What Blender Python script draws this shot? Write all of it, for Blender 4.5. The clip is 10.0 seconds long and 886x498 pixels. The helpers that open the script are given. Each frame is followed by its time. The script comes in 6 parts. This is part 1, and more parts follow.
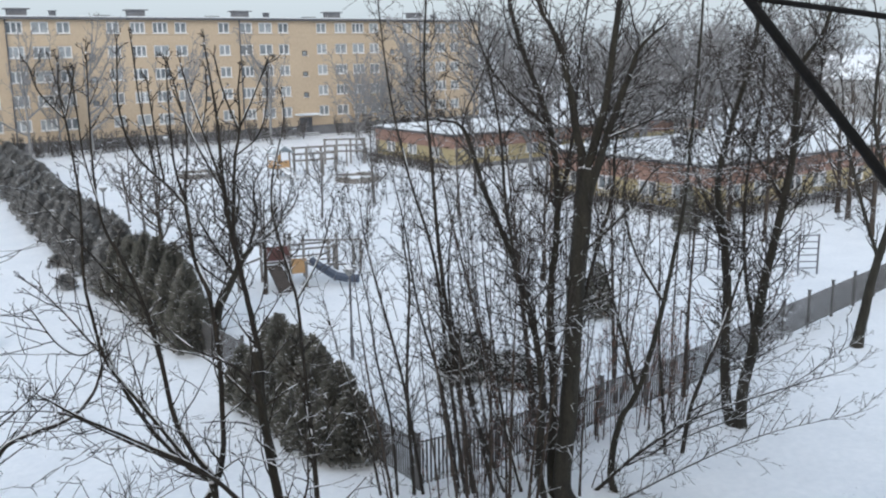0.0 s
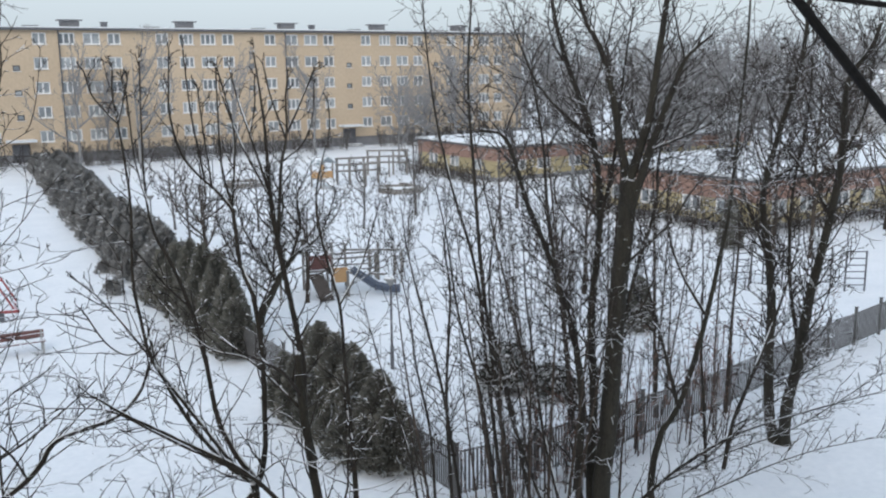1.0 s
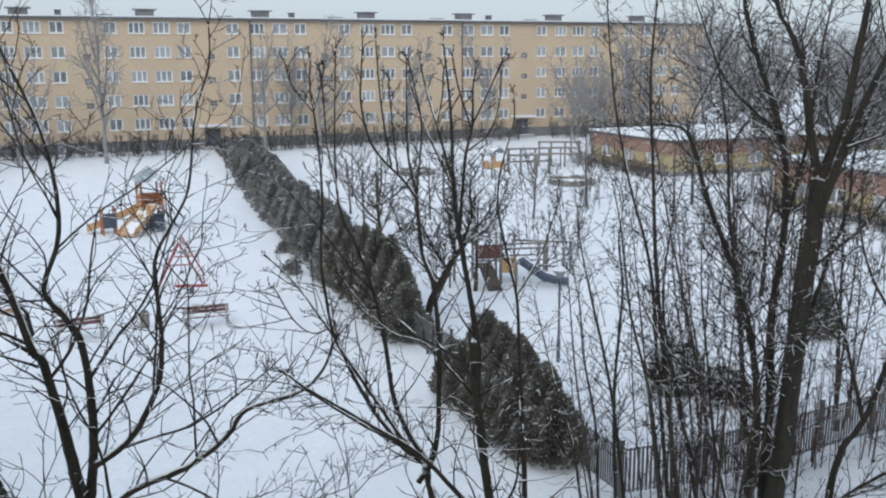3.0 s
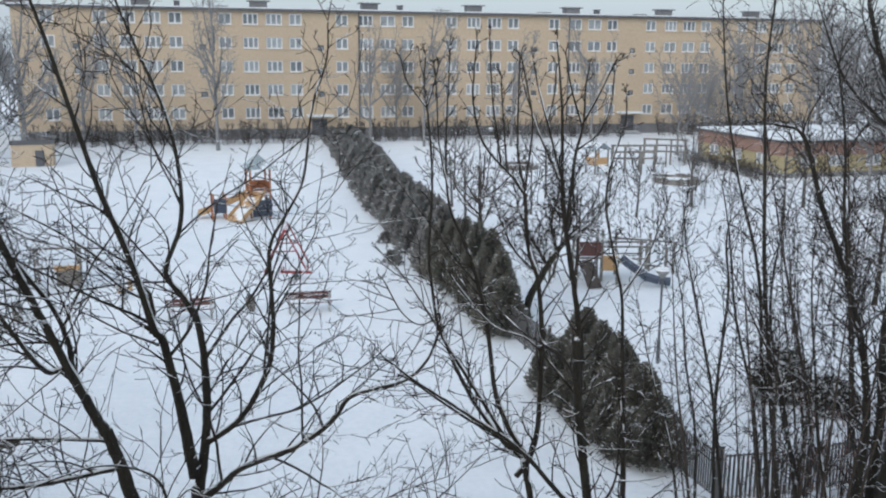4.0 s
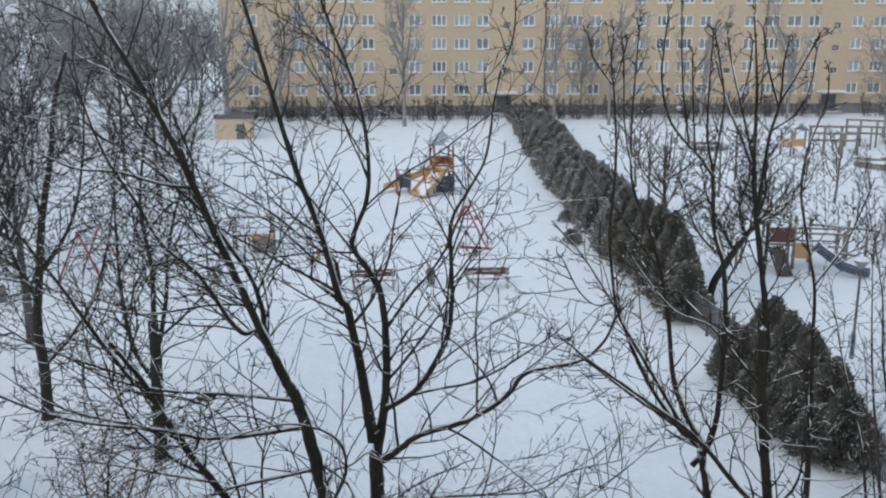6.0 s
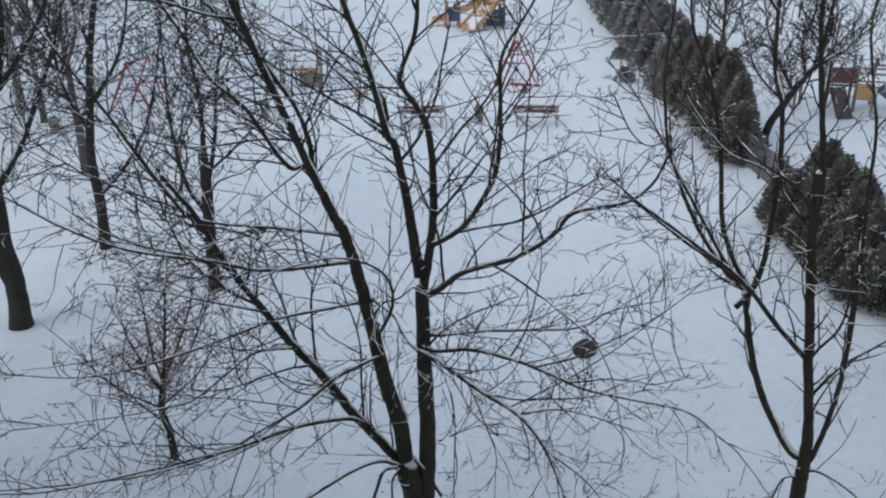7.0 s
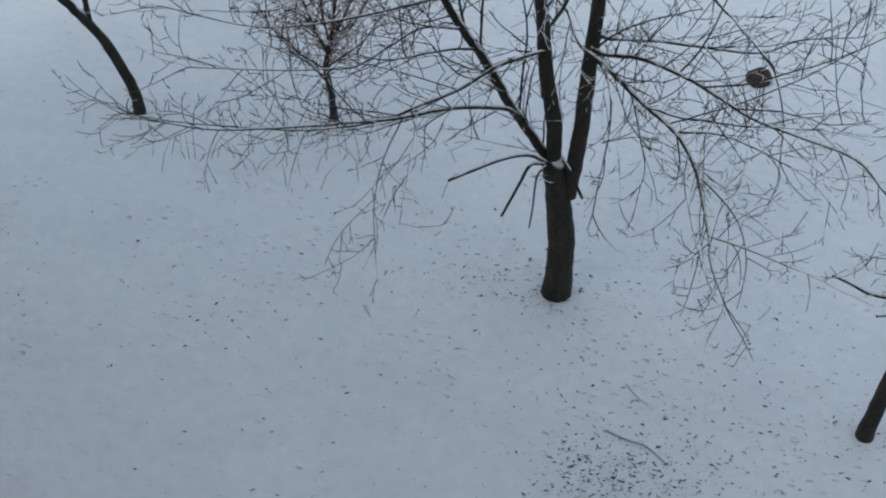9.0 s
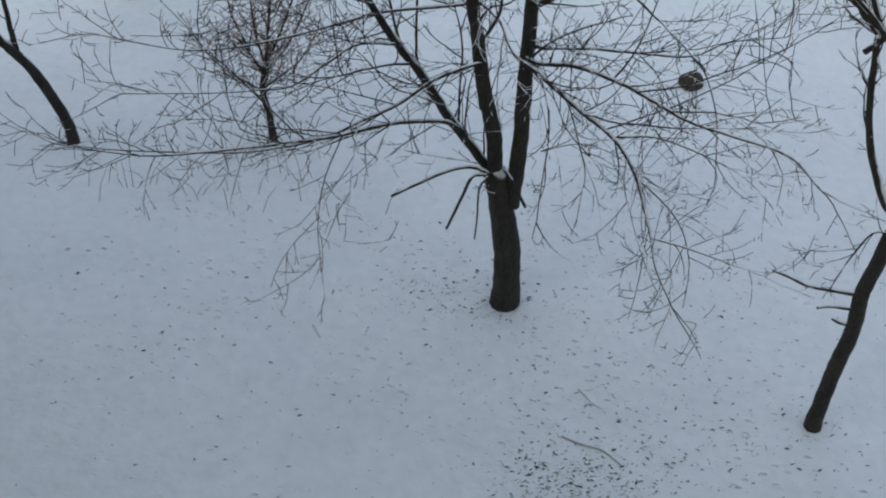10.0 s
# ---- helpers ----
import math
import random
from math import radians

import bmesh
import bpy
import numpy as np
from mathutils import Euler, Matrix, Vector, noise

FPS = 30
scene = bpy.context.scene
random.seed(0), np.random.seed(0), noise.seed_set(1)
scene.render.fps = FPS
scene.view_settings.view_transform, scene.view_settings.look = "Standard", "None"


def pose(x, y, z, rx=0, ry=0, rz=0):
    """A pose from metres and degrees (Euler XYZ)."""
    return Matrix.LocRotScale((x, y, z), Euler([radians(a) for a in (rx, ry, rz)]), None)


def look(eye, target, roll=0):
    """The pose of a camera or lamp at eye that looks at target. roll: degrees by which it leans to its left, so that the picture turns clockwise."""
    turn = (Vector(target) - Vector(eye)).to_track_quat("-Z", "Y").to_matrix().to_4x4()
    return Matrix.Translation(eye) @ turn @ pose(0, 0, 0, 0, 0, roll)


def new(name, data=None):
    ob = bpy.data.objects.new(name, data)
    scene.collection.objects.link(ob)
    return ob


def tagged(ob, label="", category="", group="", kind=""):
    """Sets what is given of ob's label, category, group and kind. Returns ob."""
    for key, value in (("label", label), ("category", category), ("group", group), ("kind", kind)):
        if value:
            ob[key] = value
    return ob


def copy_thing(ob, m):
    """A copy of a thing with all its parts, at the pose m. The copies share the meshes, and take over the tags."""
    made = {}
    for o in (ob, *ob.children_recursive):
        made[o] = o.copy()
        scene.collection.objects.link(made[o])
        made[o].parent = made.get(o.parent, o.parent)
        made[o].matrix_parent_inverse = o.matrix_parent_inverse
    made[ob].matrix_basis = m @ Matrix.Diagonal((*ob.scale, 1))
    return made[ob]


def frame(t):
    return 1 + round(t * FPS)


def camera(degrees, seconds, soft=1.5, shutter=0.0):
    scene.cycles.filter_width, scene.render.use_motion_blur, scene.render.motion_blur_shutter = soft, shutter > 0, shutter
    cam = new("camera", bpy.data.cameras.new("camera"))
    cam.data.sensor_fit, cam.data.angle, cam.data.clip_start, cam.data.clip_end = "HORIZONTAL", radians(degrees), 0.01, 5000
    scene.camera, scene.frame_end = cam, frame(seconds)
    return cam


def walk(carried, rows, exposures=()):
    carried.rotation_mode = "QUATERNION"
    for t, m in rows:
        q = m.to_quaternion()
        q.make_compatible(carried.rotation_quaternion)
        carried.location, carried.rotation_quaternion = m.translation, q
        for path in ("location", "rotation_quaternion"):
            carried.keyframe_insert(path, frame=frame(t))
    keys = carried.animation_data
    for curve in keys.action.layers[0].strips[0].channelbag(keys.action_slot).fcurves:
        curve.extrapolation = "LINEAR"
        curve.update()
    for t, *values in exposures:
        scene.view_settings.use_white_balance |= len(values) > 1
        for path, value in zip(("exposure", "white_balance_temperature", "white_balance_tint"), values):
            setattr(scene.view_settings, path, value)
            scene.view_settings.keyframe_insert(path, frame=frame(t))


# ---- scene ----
cam = camera(50.5, 10.0, 2.1)

PATH = [
    (0, (0.272, 0.041, 11.08), (1.394, 1.645, 10.668), -0.9),
    (0.5, (0.246, -0.01, 11.04), (1.346, 1.612, 10.638), -0.7),
    (1, (0.213, -0.016, 11.031), (1.266, 1.64, 10.646), -0.6),
    (1.5, (0.162, -0.006, 11.032), (1.135, 1.695, 10.637), 0.0),
    (2, (0.118, 0.004, 11.053), (1.009, 1.748, 10.647), -0.0),
    (2.5, (0.114, 0.056, 11.033), (0.929, 1.838, 10.63), -0.4),
    (4, (-0.072, -0.05, 11.099), (0.468, 1.83, 10.683), 0.5),
    (4.5, (-0.077, -0.068, 11.106), (0.332, 1.842, 10.679), 0.3),
    (5, (-0.078, -0.065, 11.102), (0.233, 1.86, 10.659), 0.5),
    (6.5, (-0.08, -0.058, 11.1), (0.027, 1.876, 10.6), -0.1),
    (7, (-0.08, 0.0, 11.085), (-0.02, 1.836, 10.294), 0.1),
    (7.5, (-0.087, 0.055, 11.12), (-0.058, 1.774, 10.1), -0.4),
    (8, (-0.097, 0.05, 11.036), (-0.11, 1.662, 9.851), -1.1),
    (8.5, (-0.101, 0.027, 10.974), (-0.187, 1.553, 9.684), 1.2),
    (9, (-0.126, 0.026, 11.01), (-0.343, 1.498, 9.673), 3.8),
    (9.5, (-0.124, 0.012, 10.991), (-0.309, 1.513, 9.682), 2.5),
    (10, (-0.116, 0.022, 10.984), (-0.226, 1.533, 9.678), 3.6),
]
EXPOSURES = [(0, 0.0, 6150, 9), (4.5, -0.17, 6050, 8), (6.5, -0.35, 6000, 8), (7.0, -0.45, 5950, 8), (7.5, -0.56, 5950, 8), (8.5, -0.50, 5950, 7), (10, -0.48, 5950, 7)]
walk(cam, [(t, look(eye, target, roll)) for t, eye, target, roll in PATH], EXPOSURES)

# ---- light ----
world = bpy.data.worlds.new("overcast_sky")
scene.world = world
world.use_nodes = True
wn, wl = world.node_tree.nodes, world.node_tree.links
wn.clear()
w_out = wn.new("ShaderNodeOutputWorld")
w_sky = wn.new("ShaderNodeTexSky")
w_sky.sky_type, w_sky.sun_disc = "NISHITA", False
w_sky.sun_elevation, w_sky.sun_rotation = radians(34), radians(-132)
w_sky.dust_density, w_sky.air_density = 4.0, 1.2
w_bg_sky, w_bg_cloud, w_add = wn.new("ShaderNodeBackground"), wn.new("ShaderNodeBackground"), wn.new("ShaderNodeAddShader")
w_bg_sky.inputs[1].default_value = 0.05
w_geo, w_sep = wn.new("ShaderNodeTexCoord"), wn.new("ShaderNodeSeparateXYZ")
w_ramp = wn.new("ShaderNodeValToRGB")
w_ramp.color_ramp.elements[0].color = (0.76, 0.84, 0.90, 1)
w_ramp.color_ramp.elements[0].position = 0.0
w_ramp.color_ramp.elements[1].color = (0.84, 0.92, 1.0, 1)
w_ramp.color_ramp.elements[1].position = 0.9
w_noise = wn.new("ShaderNodeTexNoise")
w_noise.inputs["Scale"].default_value = 2.5
w_mul = wn.new("ShaderNodeMath")
w_mul.operation = "MULTIPLY_ADD"
w_mul.inputs[1].default_value = 0.12
wl.new(w_geo.outputs["Generated"], w_sep.inputs[0])
wl.new(w_geo.outputs["Generated"], w_noise.inputs["Vector"])
wl.new(w_noise.outputs["Fac"], w_mul.inputs[0])
wl.new(w_sep.outputs[2], w_mul.inputs[2])
wl.new(w_mul.outputs[0], w_ramp.inputs[0])
wl.new(w_ramp.outputs[0], w_bg_cloud.inputs[0])
w_bg_cloud.inputs[1].default_value = 0.74
wl.new(w_sky.outputs[0], w_bg_sky.inputs[0])
wl.new(w_bg_sky.outputs[0], w_add.inputs[0])
wl.new(w_bg_cloud.outputs[0], w_add.inputs[1])
wl.new(w_add.outputs[0], w_out.inputs[0])
sun = new("sun", bpy.data.lights.new("sun", "SUN"))
sun.data.energy, sun.data.angle, sun.data.color = 0.9, radians(40), (1.0, 0.97, 0.93)
sun.matrix_basis = look((-22, -20, 20), (0, 0, 0))


# ---- materials ----
def node_mat(name, rough=0.8, metal=0.0):
    m = bpy.data.materials.new(name)
    m.use_nodes = True
    b = m.node_tree.nodes["Principled BSDF"]
    b.inputs["Roughness"].default_value, b.inputs["Metallic"].default_value = rough, metal
    return m, m.node_tree.nodes, m.node_tree.links, b


def varied(name, dark, light, rough=0.8, scale=3.0, fine=25.0, bump=0.2, metal=0.0, per_object=0.0, stretch=(1, 1, 1), snow=0.0, coords="Object", depth=0.03):
    """Two colours mixed by a large and a fine noise, with relief; snow: how much of it lies on faces that look up."""
    m, n, l, b = node_mat(name, rough, metal)
    tc, mp = n.new("ShaderNodeTexCoord"), n.new("ShaderNodeMapping")
    mp.inputs["Scale"].default_value = stretch
    l.new(tc.outputs[coords], mp.inputs[0])
    big, small = n.new("ShaderNodeTexNoise"), n.new("ShaderNodeTexNoise")
    big.inputs["Scale"].default_value, small.inputs["Scale"].default_value = scale, fine
    big.inputs["Detail"].default_value = small.inputs["Detail"].default_value = 4.0
    l.new(mp.outputs[0], big.inputs["Vector"])
    l.new(mp.outputs[0], small.inputs["Vector"])
    add = n.new("ShaderNodeMath")
    add.operation = "MULTIPLY_ADD"
    add.inputs[1].default_value = 0.5
    half = n.new("ShaderNodeMath")
    half.operation = "MULTIPLY"
    half.inputs[1].default_value = 0.5
    l.new(small.outputs["Fac"], half.inputs[0])
    l.new(big.outputs["Fac"], add.inputs[0])
    l.new(half.outputs[0], add.inputs[2])
    fac = add
    if per_object:
        info, po = n.new("ShaderNodeObjectInfo"), n.new("ShaderNodeMath")
        po.operation = "MULTIPLY_ADD"
        po.inputs[1].default_value = per_object
        l.new(info.outputs["Random"], po.inputs[0])
        l.new(add.outputs[0], po.inputs[2])
        fac = po
    ramp = n.new("ShaderNodeValToRGB")
    ramp.color_ramp.elements[0].position, ramp.color_ramp.elements[1].position = 0.36, 0.66 + per_object
    ramp.color_ramp.elements[0].color, ramp.color_ramp.elements[1].color = (*dark, 1), (*light, 1)
    l.new(fac.outputs[0], ramp.inputs[0])
    colour = ramp.outputs[0]
    if snow:
        geo, sep = n.new("ShaderNodeNewGeometry"), n.new("ShaderNodeSeparateXYZ")
        l.new(geo.outputs["Normal"], sep.inputs[0])
        sn = n.new("ShaderNodeMath")
        sn.operation = "MULTIPLY_ADD"
        sn.inputs[1].default_value = 0.9
        l.new(big.outputs["Fac"], sn.inputs[0])
        l.new(sep.outputs[2], sn.inputs[2])
        sr = n.new("ShaderNodeValToRGB")
        sr.color_ramp.elements[0].position, sr.color_ramp.elements[1].position = 0.60 + 0.3 * (1 - snow), 0.70 + 0.28 * (1 - snow)
        sc = n.new("ShaderNodeMath")
        sc.operation = "MULTIPLY"
        sc.inputs[1].default_value = 0.72
        l.new(sn.outputs[0], sc.inputs[0])
        l.new(sc.outputs[0], sr.inputs[0])
        mx = n.new("ShaderNodeMix")
        mx.data_type = "RGBA"
        l.new(sr.outputs[0], mx.inputs["Factor"])
        l.new(colour, mx.inputs["A"])
        mx.inputs["B"].default_value = (0.82, 0.84, 0.87, 1)
        colour = mx.outputs["Result"]
    l.new(colour, b.inputs["Base Color"])
    if bump:
        bp = n.new("ShaderNodeBump")
        bp.inputs["Strength"].default_value, bp.inputs["Distance"].default_value = bump, depth
        l.new(small.outputs["Fac"], bp.inputs["Height"])
        l.new(bp.outputs[0], b.inputs["Normal"])
    return m


SNOW = varied("snow", (0.77, 0.80, 0.84), (0.87, 0.89, 0.92), 0.65, 0.5, 4.5, 0.4, depth=0.07)


def add_dents(m):
    """Shallow oblong dents and drops in the snow, in patches, over its fine relief."""
    n, l = m.node_tree.nodes, m.node_tree.links
    b = n["Principled BSDF"]
    fine = b.inputs["Normal"].links[0].from_socket
    tc, mp, cell, patch = n.new("ShaderNodeTexCoord"), n.new("ShaderNodeMapping"), n.new("ShaderNodeTexVoronoi"), n.new("ShaderNodeTexNoise")
    mp.inputs["Scale"].default_value = (1.5, 3.4, 1)
    mp.inputs["Rotation"].default_value = (0, 0, 0.12)
    cell.inputs["Scale"].default_value, patch.inputs["Scale"].default_value = 2.3, 0.55
    l.new(tc.outputs["Object"], mp.inputs[0])
    l.new(mp.outputs[0], cell.inputs["Vector"])
    l.new(tc.outputs["Object"], patch.inputs["Vector"])
    pit = n.new("ShaderNodeMapRange")
    pit.interpolation_type = "SMOOTHSTEP"
    pit.inputs["From Min"].default_value, pit.inputs["From Max"].default_value = 0.0, 0.24
    l.new(cell.outputs["Distance"], pit.inputs["Value"])
    where = n.new("ShaderNodeMapRange")
    where.inputs["From Min"].default_value, where.inputs["From Max"].default_value = 0.40, 0.62
    l.new(patch.outputs["Fac"], where.inputs["Value"])
    bp = n.new("ShaderNodeBump")
    bp.inputs["Distance"].default_value = 0.045
    l.new(where.outputs[0], bp.inputs["Strength"])
    l.new(pit.outputs[0], bp.inputs["Height"])
    l.new(fine, bp.inputs["Normal"])
    l.new(bp.outputs[0], b.inputs["Normal"])


add_dents(SNOW)
ROOF_SNOW = varied("roof_snow", (0.74, 0.77, 0.80), (0.86, 0.88, 0.90), 0.7, 0.5, 3.0, 0.2)
PLASTER = varied("ochre_plaster", (0.50, 0.395, 0.285), (0.60, 0.48, 0.345), 0.9, 0.12, 3.0, 0.05)
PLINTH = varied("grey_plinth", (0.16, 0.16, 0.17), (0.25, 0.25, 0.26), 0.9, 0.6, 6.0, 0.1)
FRAME_WHITE = varied("white_window_frame", (0.72, 0.73, 0.74), (0.82, 0.82, 0.82), 0.5, 2.0, 20.0, 0.0)
GLASS = varied("window_glass", (0.10, 0.12, 0.14), (0.42, 0.45, 0.47), 0.08, 0.15, 1.2, 0.0, per_object=0.55)
GREY_METAL = varied("grey_metal", (0.10, 0.10, 0.11), (0.17, 0.17, 0.18), 0.5, 2.0, 30.0, 0.05, 0.4)
KG_RUST = varied("terracotta_render", (0.25, 0.155, 0.125), (0.33, 0.21, 0.17), 0.9, 0.3, 5.0, 0.06)
KG_YELLOW = varied("yellow_render", (0.36, 0.30, 0.17), (0.44, 0.37, 0.22), 0.9, 0.3, 5.0, 0.06)
BARK = varied("dark_wet_bark", (0.010, 0.009, 0.006), (0.046, 0.040, 0.028), 0.85, 5.0, 38.0, 1.0, stretch=(1, 1, 0.3), snow=0.8)
BARK_LIMB = varied("dark_limb_bark", (0.012, 0.010, 0.008), (0.050, 0.041, 0.031), 0.9, 7.0, 45.0, 0.6, stretch=(1, 1, 0.3), snow=0.38)
BARK_BROWN = varied("brown_bark", (0.030, 0.023, 0.018), (0.085, 0.064, 0.050), 0.9, 3.0, 30.0, 0.6, stretch=(1, 1, 0.3), snow=0.3)
TWIG = varied("twig_bark", (0.015, 0.012, 0.010), (0.046, 0.036, 0.030), 0.9, 3.0, 20.0, 0.0, snow=0.18)
TWIG_RED = varied("reddish_twig_bark", (0.13, 0.066, 0.048), (0.26, 0.145, 0.11), 0.9, 3.0, 20.0, 0.0, snow=0.2)
# Paler than TWIG: the haze before far trees is put into this colour.
TWIG_FAR = varied("hazed_twig_bark", (0.19, 0.19, 0.195), (0.31, 0.305, 0.305), 0.95, 2.0, 12.0, 0.0)
CONIFER = varied("dark_conifer_sprays", (0.085, 0.088, 0.076), (0.20, 0.19, 0.165), 0.9, 1.6, 11.0, 0.0, snow=0.02)
# Far hedge greyed and lightened; the haze over it is in the colour.
HEDGE_GREY = varied("hazed_hedge_sprays", (0.14, 0.14, 0.14), (0.28, 0.277, 0.27), 0.95, 1.0, 8.0, 0.0, snow=0.06)
FENCE_METAL = varied("dark_fence_paint", (0.085, 0.08, 0.078), (0.15, 0.142, 0.136), 0.6, 2.0, 30.0, 0.1, 0.2, snow=0.1)
CABLE_BLACK = varied("black_paint", (0.006, 0.006, 0.007), (0.016, 0.016, 0.017), 0.85, 5.0, 80.0, 0.1)
RED_PAINT = varied("red_paint", (0.27, 0.04, 0.045), (0.37, 0.075, 0.075), 0.5, 2.0, 20.0, 0.05, snow=0.1)
YELLOW_PAINT = varied("yellow_paint", (0.44, 0.26, 0.12), (0.56, 0.36, 0.18), 0.5, 2.0, 20.0, 0.05, snow=0.1)
ORANGE_WOOD = varied("orange_stained_wood", (0.30, 0.11, 0.05), (0.42, 0.18, 0.08), 0.7, 2.0, 20.0, 0.1, snow=0.1)
BLUE_PAINT = varied("blue_paint", (0.05, 0.065, 0.10), (0.09, 0.11, 0.15), 0.5, 2.0, 20.0, 0.05, snow=0.15)
BENCH_WOOD = varied("red_brown_bench_wood", (0.11, 0.05, 0.045), (0.19, 0.09, 0.08), 0.7, 2.0, 25.0, 0.1, snow=0.15)
GREY_WOOD = varied("weathered_wood", (0.15, 0.14, 0.13), (0.27, 0.25, 0.23), 0.9, 2.0, 25.0, 0.2, stretch=(1, 1, 0.3), snow=0.3)
CONCRETE = varied("concrete", (0.28, 0.28, 0.28), (0.42, 0.42, 0.41), 0.9, 2.0, 20.0, 0.2, snow=0.3)
STONE = varied("brown_stone", (0.035, 0.028, 0.022), (0.085, 0.068, 0.052), 0.9, 6.0, 30.0, 0.6)
# Leaf colour turned grey: the specks also carry the shade of snow dents.
LEAF_DENT = varied("leaf_and_dent_shade", (0.030, 0.028, 0.027), (0.20, 0.20, 0.205), 0.95, 5.0, 30.0, 0.0)
DARK_WOOD = varied("dark_stained_wood", (0.045, 0.038, 0.034), (0.11, 0.09, 0.078), 0.85, 2.0, 25.0, 0.2)
TEAL_ROOF = varied("pale_green_roof", (0.24, 0.29, 0.31), (0.36, 0.41, 0.43), 0.7, 2.0, 15.0, 0.05, snow=0.15)


# ---- mesh helpers ----
def part(name, geo, material, parent=None, label=""):
    """Links (vertices, faces) or a bmesh as one mesh object under parent."""
    me = bpy.data.meshes.new(name)
    if isinstance(geo, tuple):
        me.from_pydata(geo[0], [], geo[1])
    else:
        geo.to_mesh(me)
        geo.free()
    me.materials.append(material)
    ob = new(name, me)
    ob.parent = parent
    return tagged(ob, label)


def smooth(ob):
    ob.data.polygons.foreach_set("use_smooth", [True] * len(ob.data.polygons))
    return ob


def box(bm, size, at, rot=(0, 0, 0), bevel=0.0):
    """Adds a box of that size with its centre at at; edges bevelled."""
    m = Matrix.LocRotScale(Vector(at), Euler([radians(a) for a in rot]), Vector(size))
    made = bmesh.ops.create_cube(bm, size=1.0, matrix=m)
    if bevel:
        edges = list({e for v in made["verts"] for e in v.link_edges})
        bmesh.ops.bevel(bm, geom=edges, offset=bevel, segments=1, affect="EDGES")
    return bm


def boxes(*rows):
    bm = bmesh.new()
    for size, at, *rest in rows:
        box(bm, size, at, *rest)
    return bm


def tube(verts, faces, points, radii, sides):
    """Adds a tapering tube along points to the two lists."""
    pts = [Vector(p) for p in points]
    ref = Vector((0.31, 0.17, 0.93)) if abs((pts[-1] - pts[0]).normalized().z) < 0.8 else Vector((1, 0.2, 0.1))
    first = len(verts)
    for i, p in enumerate(pts):
        d = (pts[min(i + 1, len(pts) - 1)] - pts[max(i - 1, 0)]).normalized()
        a = d.cross(ref).normalized()
        b = d.cross(a)
        for k in range(sides):
            w = 2 * math.pi * k / sides
            verts.append(tuple(p + (a * math.cos(w) + b * math.sin(w)) * radii[i]))
    for i in range(len(pts) - 1):
        for k in range(sides):
            r0, r1 = first + i * sides, first + (i + 1) * sides
            faces.append((r0 + k, r0 + (k + 1) % sides, r1 + (k + 1) % sides, r1 + k))
    faces.append(tuple(first + (len(pts) - 1) * sides + k for k in range(sides)))
    faces.append(tuple(first + sides - 1 - k for k in range(sides)))


def tubes(rows, sides=8):
    v, f = [], []
    for points, radius in rows:
        tube(v, f, points, [radius] * len(points), sides)
    return v, f


def thing(name, label, category, at=(0, 0, 0), rz=0, group="", kind=""):
    ob = tagged(new(name), label, category, group, kind)
    ob.matrix_basis = pose(*at, 0, 0, rz)
    return ob


# ---- ground ----
def ground_height(x, y):
    """Low swells and small dips of the snow."""
    near = max(0.0, 1 - math.hypot(x, y - 30) / 70)
    return near * (0.06 * noise.noise((x * 0.22, y * 0.22, 1.3)) + 0.03 * noise.noise((x * 0.9, y * 0.7, 4.1)) + 0.06 * noise.noise((x * 1.7, y * 2.2, 7.7)) + 0.034 * noise.noise((x * 3.6, y * 4.4, 2.2)) + 0.06 * noise.noise((x * 0.8 + y * 0.4, y * 3.4, 9.1)) * max(0.0, noise.noise((x * 0.3, y * 0.3, 5.5)) + 0.5))


def build_ground():
    xs = [-3000, -900, -300, -120, -60] + [-40 + 0.8 * i for i in range(36)] + [-11.2 + 0.2 * i for i in range(106)] + [10 + 0.8 * i for i in range(50)] + [55, 70, 100, 160, 320, 900, 3000]
    ys = [-3000, -800, -200, -60, -20] + [-8 + 1.0 * i for i in range(13)] + [5 + 0.2 * i for i in range(100)] + [25 + 0.8 * i for i in range(79)] + [92, 105, 130, 180, 320, 900, 3500]
    verts = [(x, y, ground_height(x, y) if -8 < y < 88 and -40 < x < 50 else 0.0) for y in ys for x in xs]
    w = len(xs)
    faces = [(j * w + i, j * w + i + 1, (j + 1) * w + i + 1, (j + 1) * w + i) for j in range(len(ys) - 1) for i in range(w - 1)]
    smooth(tagged(part("ground", (verts, faces), SNOW), "snow-covered lawn with shallow dips and swells", "ground", kind="structure"))


build_ground()


# ---- apartment building across the yard ----
FACADE_Y, SECTION, FIRST_X, LEFT_X, RIGHT_X, ROOF_Z = 118.0, 14.12, 5.7, -17.1, 90.0, 15.4
COLUMNS = ((0.0, 1.55), (2.85, 4.7), (5.6, 7.55), (8.4, 9.95))


def facade_openings():
    wins, stairs = [], []
    for s in range(-2, 6):
        x0 = FIRST_X + s * SECTION
        for a, b in COLUMNS:
            if x0 + a > LEFT_X + 0.6 and x0 + b < RIGHT_X - 0.5:
                for r in range(5):
                    z = 2.6 + 2.8 * r
                    wins.append((x0 + a, x0 + b, z, z + 1.35))
        if s > -2:
            for r in range(3):
                z = 5.2 + 2.8 * r
                stairs.append((x0 - 2.3, x0 - 1.5, z, z + 0.65))
    return wins, stairs


